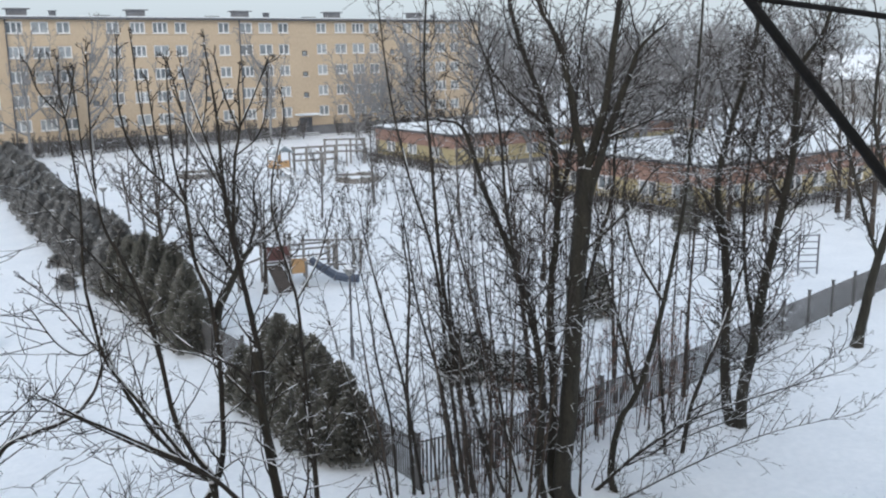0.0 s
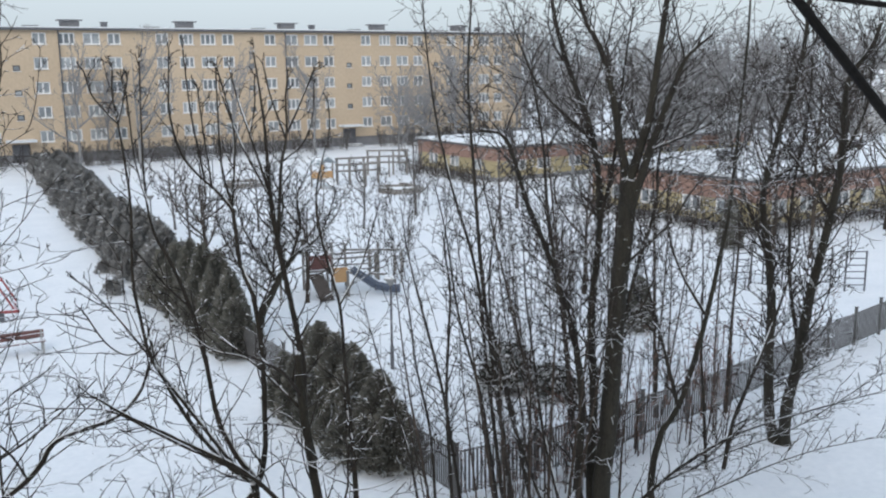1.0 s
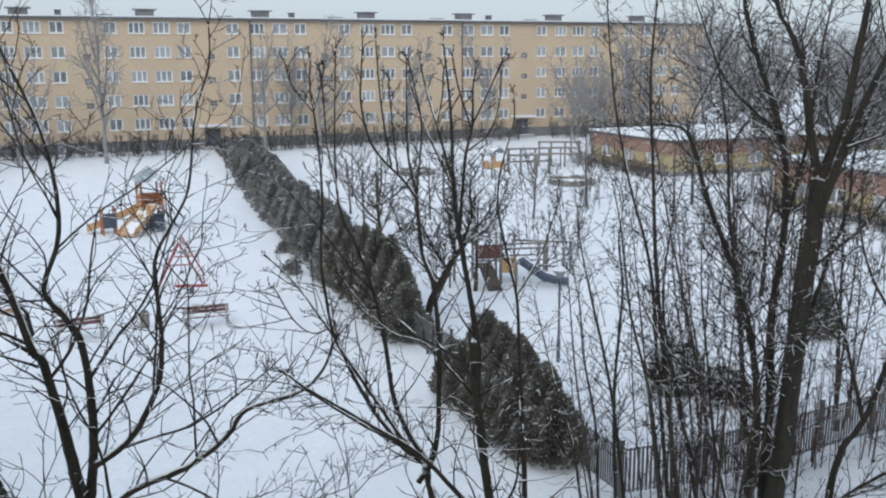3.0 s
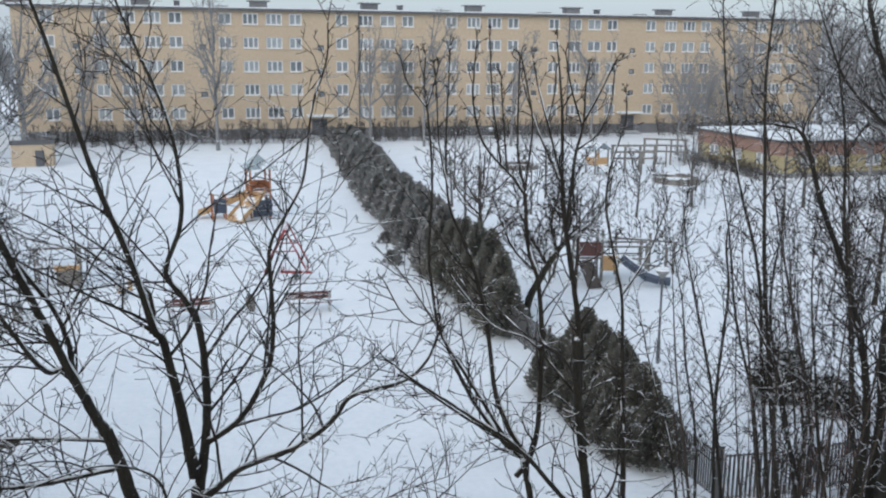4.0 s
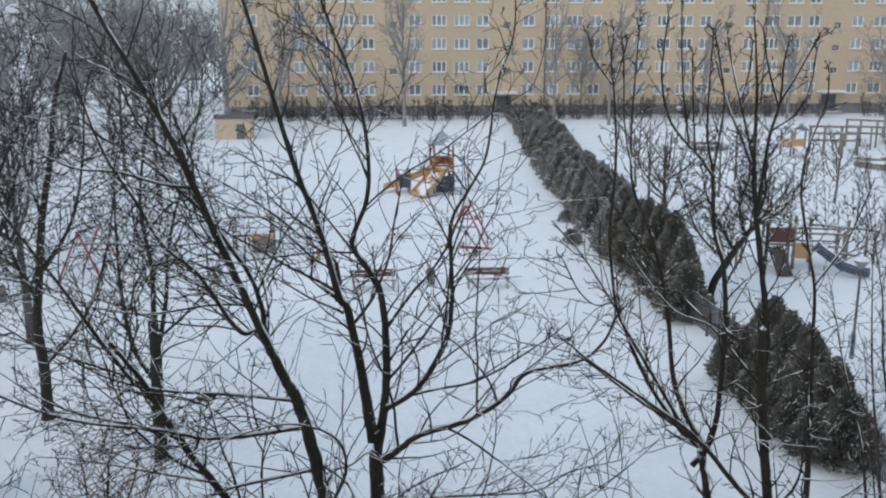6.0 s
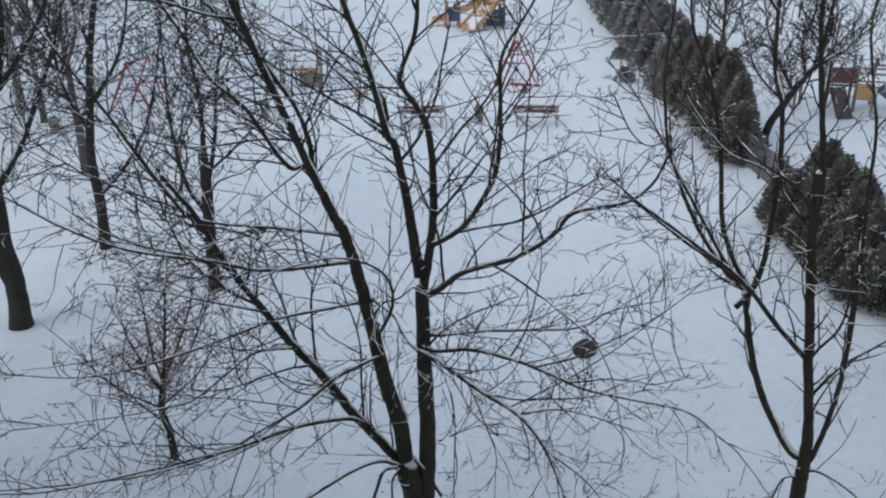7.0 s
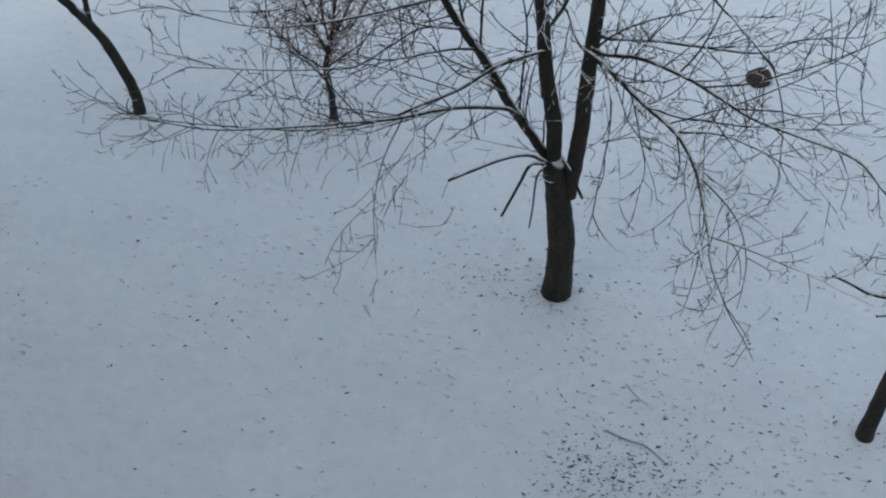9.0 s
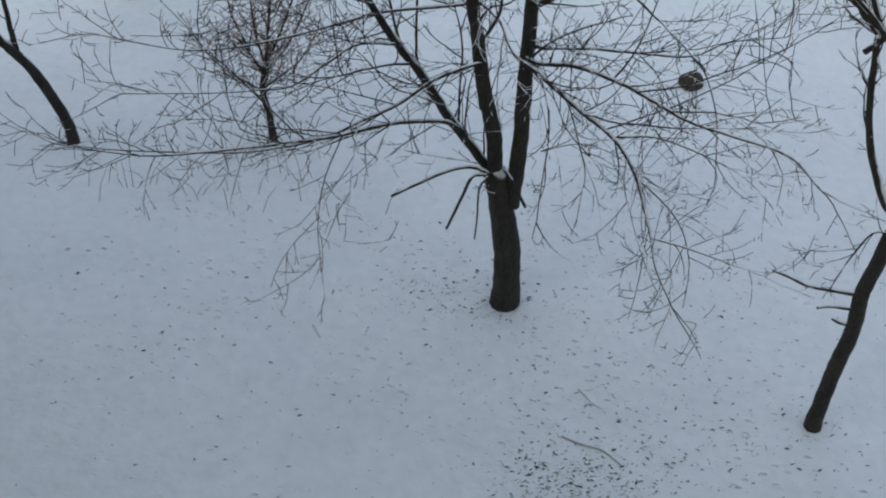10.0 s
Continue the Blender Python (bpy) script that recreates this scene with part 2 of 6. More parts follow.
def perforated(x0, x1, z0, z1, y, holes, depth):
    """A wall face at y with openings cut through, and their reveals."""
    xs = sorted({x0, x1, *(h[0] for h in holes), *(h[1] for h in holes)})
    zs = sorted({z0, z1, *(h[2] for h in holes), *(h[3] for h in holes)})
    verts, faces, index = [], [], {}
    cut = {(h[0], h[2]): h for h in holes}

    def vert(*p):
        if p not in index:
            index[p] = len(verts)
            verts.append(p)
        return index[p]

    taken = set()
    for h in holes:
        for i, a in enumerate(xs):
            if h[0] <= a < h[1]:
                for j, c in enumerate(zs):
                    if h[2] <= c < h[3]:
                        taken.add((i, j))
        a, b, c, d = h
        ring = [(a, c), (b, c), (b, d), (a, d)]
        for k in range(4):
            p, q = ring[k], ring[(k + 1) % 4]
            faces.append((vert(p[0], y, p[1]), vert(p[0], y + depth, p[1]), vert(q[0], y + depth, q[1]), vert(q[0], y, q[1])))
    for i in range(len(xs) - 1):
        for j in range(len(zs) - 1):
            if (i, j) not in taken:
                faces.append((vert(xs[i], y, zs[j]), vert(xs[i + 1], y, zs[j]), vert(xs[i + 1], y, zs[j + 1]), vert(xs[i], y, zs[j + 1])))
    return verts, faces


def window_mesh(w, h, lights):
    """A frame with mullions, one connected mesh, from the opening's lower left corner."""
    step = w / lights
    holes = [(k * step + (0.13 if k == 0 else 0.085), (k + 1) * step - (0.13 if k == lights - 1 else 0.085), 0.13, h - 0.13) for k in range(lights)]
    return perforated(0, w, 0, h, -0.045, holes, 0.09)


def sill_mesh(w):
    return boxes(((w + 0.16, 0.26, 0.06), (w / 2, -0.15, -0.035)))


def build_apartments():
    house = thing("apartment_building", "five-storey ochre plaster apartment block with white windows and flat roof", "apartment building")
    wins, stairs = facade_openings()
    part("wall", perforated(LEFT_X, RIGHT_X, 1.3, ROOF_Z, FACADE_Y, wins + stairs, 0.22), PLASTER, house)
    bm = boxes(((0.3, 11.6, ROOF_Z - 1.3), (LEFT_X + 0.15, FACADE_Y + 6.1, (ROOF_Z + 1.3) / 2)), ((0.3, 11.6, ROOF_Z - 1.3), (RIGHT_X - 0.15, FACADE_Y + 6.1, (ROOF_Z + 1.3) / 2)),
               ((RIGHT_X - LEFT_X, 0.3, ROOF_Z - 1.3), ((LEFT_X + RIGHT_X) / 2, FACADE_Y + 12.05, (ROOF_Z + 1.3) / 2)))
    part("side_wall", bm, PLASTER, house)
    part("plinth", boxes(((RIGHT_X - LEFT_X - 0.1, 12.0, 1.6), ((LEFT_X + RIGHT_X) / 2, FACADE_Y + 6.15, 0.5))), PLINTH, house, "dark grey plinth")
    # Dark of the rooms put into a grey slab behind the panes.
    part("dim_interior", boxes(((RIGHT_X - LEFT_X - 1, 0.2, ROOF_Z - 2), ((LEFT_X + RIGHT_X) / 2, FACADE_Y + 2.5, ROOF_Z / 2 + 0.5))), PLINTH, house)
    roof = part("roof", boxes(((RIGHT_X - LEFT_X + 0.7, 13.0, 0.28), ((LEFT_X + RIGHT_X) / 2, FACADE_Y + 6.0, ROOF_Z + 0.14))), GREY_METAL, house, "flat roof with a dark metal edge")
    part("roof_snow", boxes(((RIGHT_X - LEFT_X + 0.5, 12.8, 0.14), ((LEFT_X + RIGHT_X) / 2, FACADE_Y + 6.0, ROOF_Z + 0.355))), ROOF_SNOW, roof, "layer of snow")
    meshes = {}
    rng = random.Random(5)
    for a, b, c, d in wins + stairs:
        w, small = round(b - a, 2), d - c < 1
        lights = 1 if small else (2 if w < 1.7 else 3)
        if rng.random() < 0.2 and lights == 3:
            lights = 2
        key = (w, lights)
        if key not in meshes:
            fo = part("window", window_mesh(w, d - c, lights), GREY_METAL if small else FRAME_WHITE)
            po = part("pane", boxes(((w - 0.12, 0.02, d - c - 0.12), (w / 2, 0.012, (d - c) / 2))), GLASS, fo)
            so = part("sill", sill_mesh(w), FRAME_WHITE, fo)
            meshes[key] = (fo.data, po.data, so.data)
            bpy.data.objects.remove(so)
            bpy.data.objects.remove(po)
            bpy.data.objects.remove(fo)
        fo = new("window", meshes[key][0])
        fo.parent, fo.location = house, (a, FACADE_Y + 0.14, c)
        po = new("pane", meshes[key][1])
        po.parent = fo
        so = new("sill", meshes[key][2])
        so.parent = fo
    k = 0
    for s in range(-1, 7):
        x = FIRST_X + s * SECTION - 8.9
        st = part("chimney", boxes(((2.1, 1.2, 0.95), (x, FACADE_Y + 5.0, ROOF_Z + 0.85)), ((2.8, 1.7, 0.14), (x, FACADE_Y + 5.0, ROOF_Z + 1.39)), ((3.2, 2.0, 0.2), (x, FACADE_Y + 5.0, ROOF_Z + 0.5))), PLINTH, roof, "dark grey ventilation stack with a cap")
        if s % 2 == 0:
            part("vent_pipe", boxes(((0.7, 0.6, 0.8), (x + 4.3, FACADE_Y + 6.0, ROOF_Z + 0.8)), ((0.9, 0.8, 0.08), (x + 4.3, FACADE_Y + 6.0, ROOF_Z + 1.24))), GREY_METAL, roof)
        part("roof_hatch", boxes(((1.8, 0.9, 0.3), (x - 4.8, FACADE_Y + 3.0, ROOF_Z + 0.5))), GREY_METAL, roof)
    for s in (0, 3):
        x = FIRST_X + s * SECTION + 11.9
        door = part("entrance_door", boxes(((1.9, 0.12, 2.2), (x, FACADE_Y - 0.06, 1.35)), ((0.1, 0.16, 2.2), (x, FACADE_Y - 0.08, 1.35)), ((0.08, 0.16, 0.3), (x + 0.2, FACADE_Y - 0.12, 1.3))), GREY_METAL, house, "dark metal double door")
        part("canopy", boxes(((3.2, 1.6, 0.16), (x, FACADE_Y - 0.8, 2.85)), ((3.2, 1.6, 0.08), (x, FACADE_Y - 0.8, 2.98))), ROOF_SNOW, door, "snow-covered concrete canopy")
        part("step", boxes(((3.0, 1.5, 0.17), (x, FACADE_Y - 0.85, 0.085)), ((3.0, 1.1, 0.17), (x, FACADE_Y - 0.6, 0.255))), CONCRETE, door)
    for s in (0, 2, 4):
        x = FIRST_X + s * SECTION + 17.0
        part("downpipe", tubes([([(x, FACADE_Y - 0.1, 0.4), (x, FACADE_Y - 0.1, ROOF_Z)], 0.09)]), GREY_METAL, house)


build_apartments()


# ---- low kindergarten ----
def wing_face(b, length, height, band, windows):
    """One face of a wing along x: plinth, yellow wall with windows and a terracotta band; returns its pieces."""
    holes = [(x, x + 1.7, 0.95, 2.05) for x in windows]
    made = [part("wall", perforated(0, length, 0.45, height - band, 0.0, holes, 0.2), KG_YELLOW, b, "yellow rendered wall"),
            part("upper_band", boxes(((length + 0.1, 0.3, band), (length / 2, 0.06, height - band / 2))), KG_RUST, b, "terracotta band below the eave"),
            part("plinth", boxes(((length - 0.1, 0.35, 0.6), (length / 2, 0.2, 0.2))), PLINTH, b)]
    for x in windows:
        win = part("window", window_mesh(1.7, 1.1, 2), FRAME_WHITE, b)
        win.location = (x, 0.1, 0.95)
        part("pane", boxes(((1.6, 0.02, 1.0), (0.85, 0.012, 0.55))), GLASS, win)
        made.append(win)
    return made


def wing(name, label, corner, turn, length, depth, height, band, front, flank):
    """A one-storey wing from its corner: a front along turn degrees and a flank that runs back from it."""
    b = thing(name, label, "building", (*corner, 0), turn)
    wing_face(b, length, height, band, front)
    for ob in wing_face(b, depth, height, band, flank):
        ob.matrix_basis = pose(0, depth, 0, 0, 0, -90) @ ob.matrix_basis
    part("rear_wall", boxes(((0.3, depth - 0.3, height), (length - 0.15, depth / 2 + 0.2, height / 2)), ((length, 0.3, height), (length / 2, depth, height / 2))), KG_RUST, b)
    # Grey block fills the wing in place of its dark rooms.
    part("dim_interior", boxes(((length - 4, depth - 4, height - 0.4), (length / 2, depth / 2, height / 2))), PLINTH, b)
    roof = part("roof", boxes(((length + 0.6, depth + 0.8, 0.16), (length / 2, depth / 2, height + 0.08))), GREY_METAL, b)
    part("roof_snow", boxes(((length + 0.4, depth + 0.6, 0.16), (length / 2, depth / 2, height + 0.24), (0, 0, 0), 0.05)), ROOF_SNOW, roof, "thick snow")
    for k in range(3):
        part("vent", boxes(((0.7, 0.7, 0.7), (length * (0.2 + 0.25 * k), depth * 0.55, height + 0.6)), ((0.9, 0.9, 0.08), (length * (0.2 + 0.25 * k), depth * 0.55, height + 0.99))), GREY_METAL, roof, "grey metal roof vent")
    return b


wing("kindergarten_wing", "low terracotta and yellow kindergarten wing under a snowy flat roof", (49.4, 40.0), 1, 34, 15, 3.4, 1.35, (2, 5, 9, 12, 17, 20, 26), (2, 5, 9, 12))
wing("kindergarten_wing", "low yellow kindergarten wing further back with a snowy flat roof", (52.2, 72.3), 0, 36, 14, 3.2, 1.2, (2, 5, 9, 12, 17), (2, 6, 10))


# ---- hedge of conifers ----
def conifer_mesh(rng, height, radius, count, leaf):
    """Many small upturned sprays on a ragged cone, with gaps."""
    v, f = [], []
    for _ in range(count):
        u = rng.random() ** 0.75
        ang = rng.uniform(0, 2 * math.pi)
        lump = 0.80 + 0.30 * noise.noise((math.cos(ang) * 1.7, math.sin(ang) * 1.7, u * 5 + height * 3.1)) + 0.26 * noise.noise((math.cos(ang) * 5.0, math.sin(ang) * 5.0, u * 17 + height))
        r = radius * lump * (1 - u) ** 0.62 * min(1, 0.85 + u * 1.5) * (1.12 - 0.75 * rng.random() ** 2)
        z = 0.06 + u * height * (0.9 + 0.14 * noise.noise((ang * 1.3, height, 2.0))) * rng.uniform(0.94, 1.04)
        c = Vector((math.cos(ang) * r, math.sin(ang) * r, z))
        out = Vector((math.cos(ang) * rng.uniform(0.4, 1.0), math.sin(ang) * rng.uniform(0.4, 1.0), rng.uniform(0.1, 1.1))).normalized()
        side = out.cross(Vector((rng.uniform(-1, 1), rng.uniform(-1, 1), rng.uniform(-0.6, 0.6)))).normalized()
        s = leaf * rng.uniform(0.6, 1.4)
        n0 = len(v)
        v += [tuple(c - out * s * 0.4), tuple(c + side * s * 0.30 + out * s * 0.1), tuple(c + out * s), tuple(c - side * s * 0.30 + out * s * 0.15), tuple(c + side.cross(out) * s * 0.16 + out * s * 0.3)]
        f += [(n0, n0 + 1, n0 + 4), (n0 + 1, n0 + 2, n0 + 4), (n0 + 2, n0 + 3, n0 + 4), (n0 + 3, n0, n0 + 4)]
    return v, f


def conifer(rng, at, height, radius, count, leaf, label, name="conifer_shrub", group="hedge conifers", foliage=None):
    c = thing(name, label, "conifer", at, rng.uniform(0, 360), group)
    part("crown", conifer_mesh(rng, height, radius, count, leaf), foliage or CONIFER, c, "dense sprays dusted with snow")
    core_v, core_f = [], []
    tube(core_v, core_f, [(0, 0, -0.1), (0.03, 0, height * 0.4), (0, 0.02, height * 0.9)], [0.11, 0.07, 0.02], 7)
    part("trunk", (core_v, core_f), BARK_BROWN, c)
    inner_v, inner_f = [], []
    tube(inner_v, inner_f, [(0, 0, 0.02), (0, 0, height * 0.12), (0, 0, height * 0.5), (0, 0, height * 0.86)], [radius * 0.42, radius * 0.5, radius * 0.34, 0.05], 9)
    part("inner_foliage", (inner_v, inner_f), foliage or CONIFER, c)
    return c


def hedge_side(y):
    """Where the hedge's foot runs on the lawn's side."""
    for (y0, x0), (y1, x1) in zip(HEDGE_LINE, HEDGE_LINE[1:]):
        if y <= y1:
            return x0 + (x1 - x0) * (y - y0) / (y1 - y0)
    return HEDGE_LINE[-1][1]


HEDGE_LINE = ((20.0, 10.9), (45.0, 11.5), (52.0, 12.4), (62.0, 12.6), (83.0, 14.5), (101.0, 16.3), (114.0, 17.6))


def build_hedge():
    rng = random.Random(11)
    for y, h in ((21.6, 1.9), (22.5, 2.4), (23.4, 2.7), (24.1, 2.75), (24.9, 2.9), (26.0, 3.0), (27.1, 2.6)):
        conifer(rng, (12.25 + rng.uniform(-0.15, 0.15), y, 0), h * 1.06, rng.uniform(0.98, 1.12), 11000, 0.125, "large dark green conifer with ragged snow-dusted sprays")
        conifer(rng, (11.5 + rng.uniform(-0.1, 0.1), y + 0.4, 0), h * rng.uniform(0.6, 0.8), rng.uniform(0.7, 0.85), 6000, 0.12, "dark green conifer grown into the hedge beside the lawn")
    for y, h in ((33.9, 2.2), (34.9, 3.0), (36.2, 3.7), (38.0, 3.7), (39.8, 3.5), (41.6, 3.1), (43.4, 2.8)):
        conifer(rng, (12.35 + rng.uniform(-0.1, 0.1), y, 0), h * 1.05, rng.uniform(1.05, 1.2), 7500, 0.16, "tall dark conifer in a clipped hedge")
    y = 44.8
    while y < 113:
        wide = min(4.0, 2.4 + 0.04 * (y - 45))
        for side in (0.25, 0.75):
            x = hedge_side(y) + wide * side + rng.uniform(-0.2, 0.2)
            conifer(rng, (x, y + rng.uniform(-0.6, 0.6), 0), rng.uniform(2.5, 3.2) * (1 - 0.005 * (y - 45)), rng.uniform(0.9, 1.1) * (0.7 + 0.15 * wide), 2100, 0.25, "greyish hedge shrub grown into its neighbours", foliage=HEDGE_GREY)
        y += rng.uniform(1.5, 2.1)
    for x, y in ((11.6, 52.5), (10.7, 47.0)):
        conifer(rng, (x, y, 0), rng.uniform(0.6, 0.9), 0.6, 500, 0.16, "low grey shrub at the foot of the hedge", foliage=HEDGE_GREY)


build_hedge()


# ---- metal fence of the kindergarten ----
def build_fence(points, label):
    fence = thing("metal_fence", label, "fence")
    slat = boxes(((0.055, 0.018, 1.22), (0, 0, 0.70)))
    bm = boxes(((0.09, 0.09, 1.6), (0, 0, 0.75)), ((0.12, 0.12, 0.04), (0, 0, 1.56)))
    post = part("post", bm, FENCE_METAL, fence)
    bar = part("picket", slat, FENCE_METAL, fence)
    first, count = True, 0
    for (x0, y0), (x1, y1) in zip(points, points[1:]):
        length = math.hypot(x1 - x0, y1 - y0)
        spans = max(1, round(length / 2.3))
        for s in range(spans):
            ax, ay = x0 + (x1 - x0) * s / spans, y0 + (y1 - y0) * s / spans
            bx, by = x0 + (x1 - x0) * (s + 1) / spans, y0 + (y1 - y0) * (s + 1) / spans
            o = post if first else new("post", post.data)
            o.parent, o.location = fence, (ax, ay, 0)
            part("rail", tubes([([(ax, ay, 0.18), (bx, by, 0.18)], 0.02), ([(ax, ay, 1.28), (bx, by, 1.28)], 0.022)], 5), FENCE_METAL, fence)
            turn = math.atan2(by - ay, bx - ax)
            for k in range(1, 20):
                u = k / 20
                o = bar if first else new("picket", bar.data)
                first = False
                o.parent, o.location, o.rotation_euler = fence, (ax + (bx - ax) * u, ay + (by - ay) * u, 0.02), (0, 0, turn)


build_fence([(12.6, 18.9), (15.0, 18.7), (23.7, 19.6), (30.8, 21.0), (46.0, 23.5)], "dark grey metal picket fence along the snowy kindergarten yard")
build_fence([(12.6, 19.0), (12.5, 27.5), (12.3, 34.0)], "dark metal picket fence beside the conifer hedge")


# ---- playground on the open lawn ----
def build_slide_tower():
    t = thing("slide_tower", "wooden play tower with pale roof, orange panels and two yellow slides", "play tower", (5.2, 63.2, 0), 8)
    for x, y in ((-0.65, -0.65), (0.65, -0.65), (0.65, 0.65), (-0.65, 0.65)):
        part("post", boxes(((0.12, 0.12, 3.35), (x, y, 1.67), (0, 0, 0), 0.015)), ORANGE_WOOD, t)
    part("platform", boxes(((1.5, 1.5, 0.1), (0, 0, 1.5))), GREY_WOOD, t)
    bm = bmesh.new()
    bmesh.ops.create_cone(bm, cap_ends=True, segments=4, radius1=1.35, radius2=0.05, depth=0.95, matrix=pose(0, 0, 3.75, 0, 0, 45))
    part("roof", bm, TEAL_ROOF, t, "pale pyramid roof under snow")
    for x, y, rz in ((-0.66, 0, 90), (0, 0.66, 0), (0.66, 0, 90)):
        part("panel", boxes(((1.2, 0.05, 0.75), (x, y, 2.0), (0, 0, rz))), ORANGE_WOOD, t, "orange wooden panel")
    part("panel", boxes(((1.3, 0.06, 1.1), (0.1, -0.7, 0.65))), BLUE_PAINT, t, "dull blue panel")
    part("panel", boxes(((0.06, 1.2, 1.1), (0.72, 0, 0.65))), BLUE_PAINT, t, "dull blue panel")

    def slide(name, a, b, width):
        n = 7
        d = (Vector(b) - Vector(a))
        verts, faces = [], []
        side = Vector((-d.y, d.x, 0)).normalized() * width / 2
        for i in range(n + 1):
            u = i / n
            p = Vector((a[0] + d.x * u, a[1] + d.y * u, a[2] + (b[2] - a[2]) * (u ** 0.85 if u < 0.9 else 0.93 + (u - 0.9) * 0.7)))
            for off, up in ((-1.0, 0.28), (-0.96, 0.28), (-0.9, 0.02), (0.9, 0.02), (0.96, 0.28), (1.0, 0.28), (1.0, -0.08), (-1.0, -0.08)):
                verts.append(tuple(p + side * off + Vector((0, 0, up))))
        for i in range(n):
            for k in range(8):
                faces.append((i * 8 + k, i * 8 + (k + 1) % 8, (i + 1) * 8 + (k + 1) % 8, (i + 1) * 8 + k))
        faces += [tuple(range(7, -1, -1)), tuple(n * 8 + k for k in range(8))]
        part(name, (verts, faces), YELLOW_PAINT, t, "yellow slide with raised sides")

    slide("slide", (-0.7, 0.1, 1.55), (-3.9, 0.6, 0.25), 0.7)
    slide("slide", (-0.2, -0.7, 1.75), (-2.0, -2.0, 0.2), 1.3)
    for x, y in ((-3.1, -0.6), (-2.3, -0.6), (-3.1, 0.1), (-2.3, 0.1)):
        part("post", boxes(((0.1, 0.1, 1.75), (x, y, 0.87))), ORANGE_WOOD, t)
    part("panel", boxes(((0.8, 0.06, 0.95), (-2.7, -0.66, 0.95))), BLUE_PAINT, t, "dark blue panel")
    part("climbing_net", tubes([([(0.75, -0.5 + 0.25 * k, 1.5), (1.7, -0.5 + 0.25 * k, 0.05)], 0.02) for k in range(5)], 5), GREY_METAL, t)


build_slide_tower()


def bench(at, rz, label):
    b = thing("park_bench", label, "bench", at, rz, "benches on the lawn")
    for k in range(3):
        part("seat_slat", boxes(((1.9, 0.11, 0.045), (0, -0.16 + 0.14 * k, 0.45), (0, 0, 0), 0.01)), BENCH_WOOD, b)
    for k in range(2):
        part("back_slat", boxes(((1.9, 0.045, 0.15), (0, 0.24 + 0.03 * k, 0.60 + 0.17 * k), (-12, 0, 0), 0.01)), BENCH_WOOD, b)
    part("seat_snow", boxes(((1.5, 0.2, 0.03), (0, -0.03, 0.49), (0, 0, 0), 0.015)), ROOF_SNOW, b, "thin layer of snow on the seat")
    for x in (-0.85, 0.85):
        part("leg", boxes(((0.08, 0.42, 0.06), (x, 0, 0.40)), ((0.08, 0.06, 0.44), (x, -0.18, 0.21)), ((0.08, 0.06, 0.86), (x, 0.21, 0.42), (-6, 0, 0))), CONCRETE, b)


bench((0.25, 39.0, 0), 2, "park bench with red-brown slats dusted with snow, beside a litter bin")
bench((5.2, 38.95, 0), -2, "park bench with red-brown slats dusted with snow before the red frame")


def litter_bin(at):
    b = thing("litter_bin", "small grey-brown concrete litter bin on the snow", "bin", at)
    v, f = [], []
    tube(v, f, [(0, 0, 0), (0, 0, 0.05), (0, 0, 0.62), (0, 0, 0.66)], [0.17, 0.19, 0.21, 0.2], 12)
    part("body", (v, f), GREY_WOOD, b)
    part("liner", tubes([([(0, 0, 0.6), (0, 0, 0.69)], 0.17)], 12), GREY_METAL, b)


litter_bin((2.78, 39.8, 0))
litter_bin((-15.0, 38.4, 0))
litter_bin((-6.6, 40.5, 0))


def red_frame(name, label, at, rz, w, h):
    s = thing(name, label, "swing", at, rz)
    spread = h * 0.5
    for x in (-w / 2, w / 2):
        for y in (-spread, spread):
            part("leg", tubes([([(x * 1.06, y, 0), (x, 0, h)], 0.045)], 8), RED_PAINT, s)
        part("cross_bar", tubes([([(x * 1.02, -spread * 0.5, h * 0.5), (x * 1.02, spread * 0.5, h * 0.5)], 0.035)], 8), RED_PAINT, s)
    part("top_bar", tubes([([(-w / 2 - 0.1, 0, h), (w / 2 + 0.1, 0, h)], 0.055)], 8), RED_PAINT, s)
    for x in (-0.22, 0.22):
        part("chain", tubes([([(x, 0, h), (x, 0, 0.5)], 0.012)], 5), GREY_METAL, s)
    part("swing_seat", boxes(((0.5, 0.22, 0.05), (0, 0, 0.48), (0, 0, 0), 0.012)), GREY_METAL, s)


red_frame("swing_frame", "red steel swing frame standing on the snowy lawn", (5.25, 47.6, 0), 80, 2.0, 2.15)
red_frame("swing_frame", "small dark red swing frame among bare trees", (-12.3, 41.9, 0), 70, 1.6, 2.3)


def seesaw(at, rz):
    s = thing("seesaw", "low red see-saw on a short stand", "see-saw", at, rz)
    part("beam", boxes(((1.5, 0.26, 0.14), (0, 0, 0.42), (0, 4, 0), 0.03)), RED_PAINT, s)
    part("stand", boxes(((0.2, 0.3, 0.4), (0, 0, 0.2))), GREY_METAL, s)
    for x in (-0.6, 0.6):
        part("handle", tubes([([(x, -0.15, 0.48), (x, -0.15, 0.75), (x, 0.15, 0.75), (x, 0.15, 0.48)], 0.02)], 6), RED_PAINT, s)


seesaw((5.35, 44.8, 0), 0)


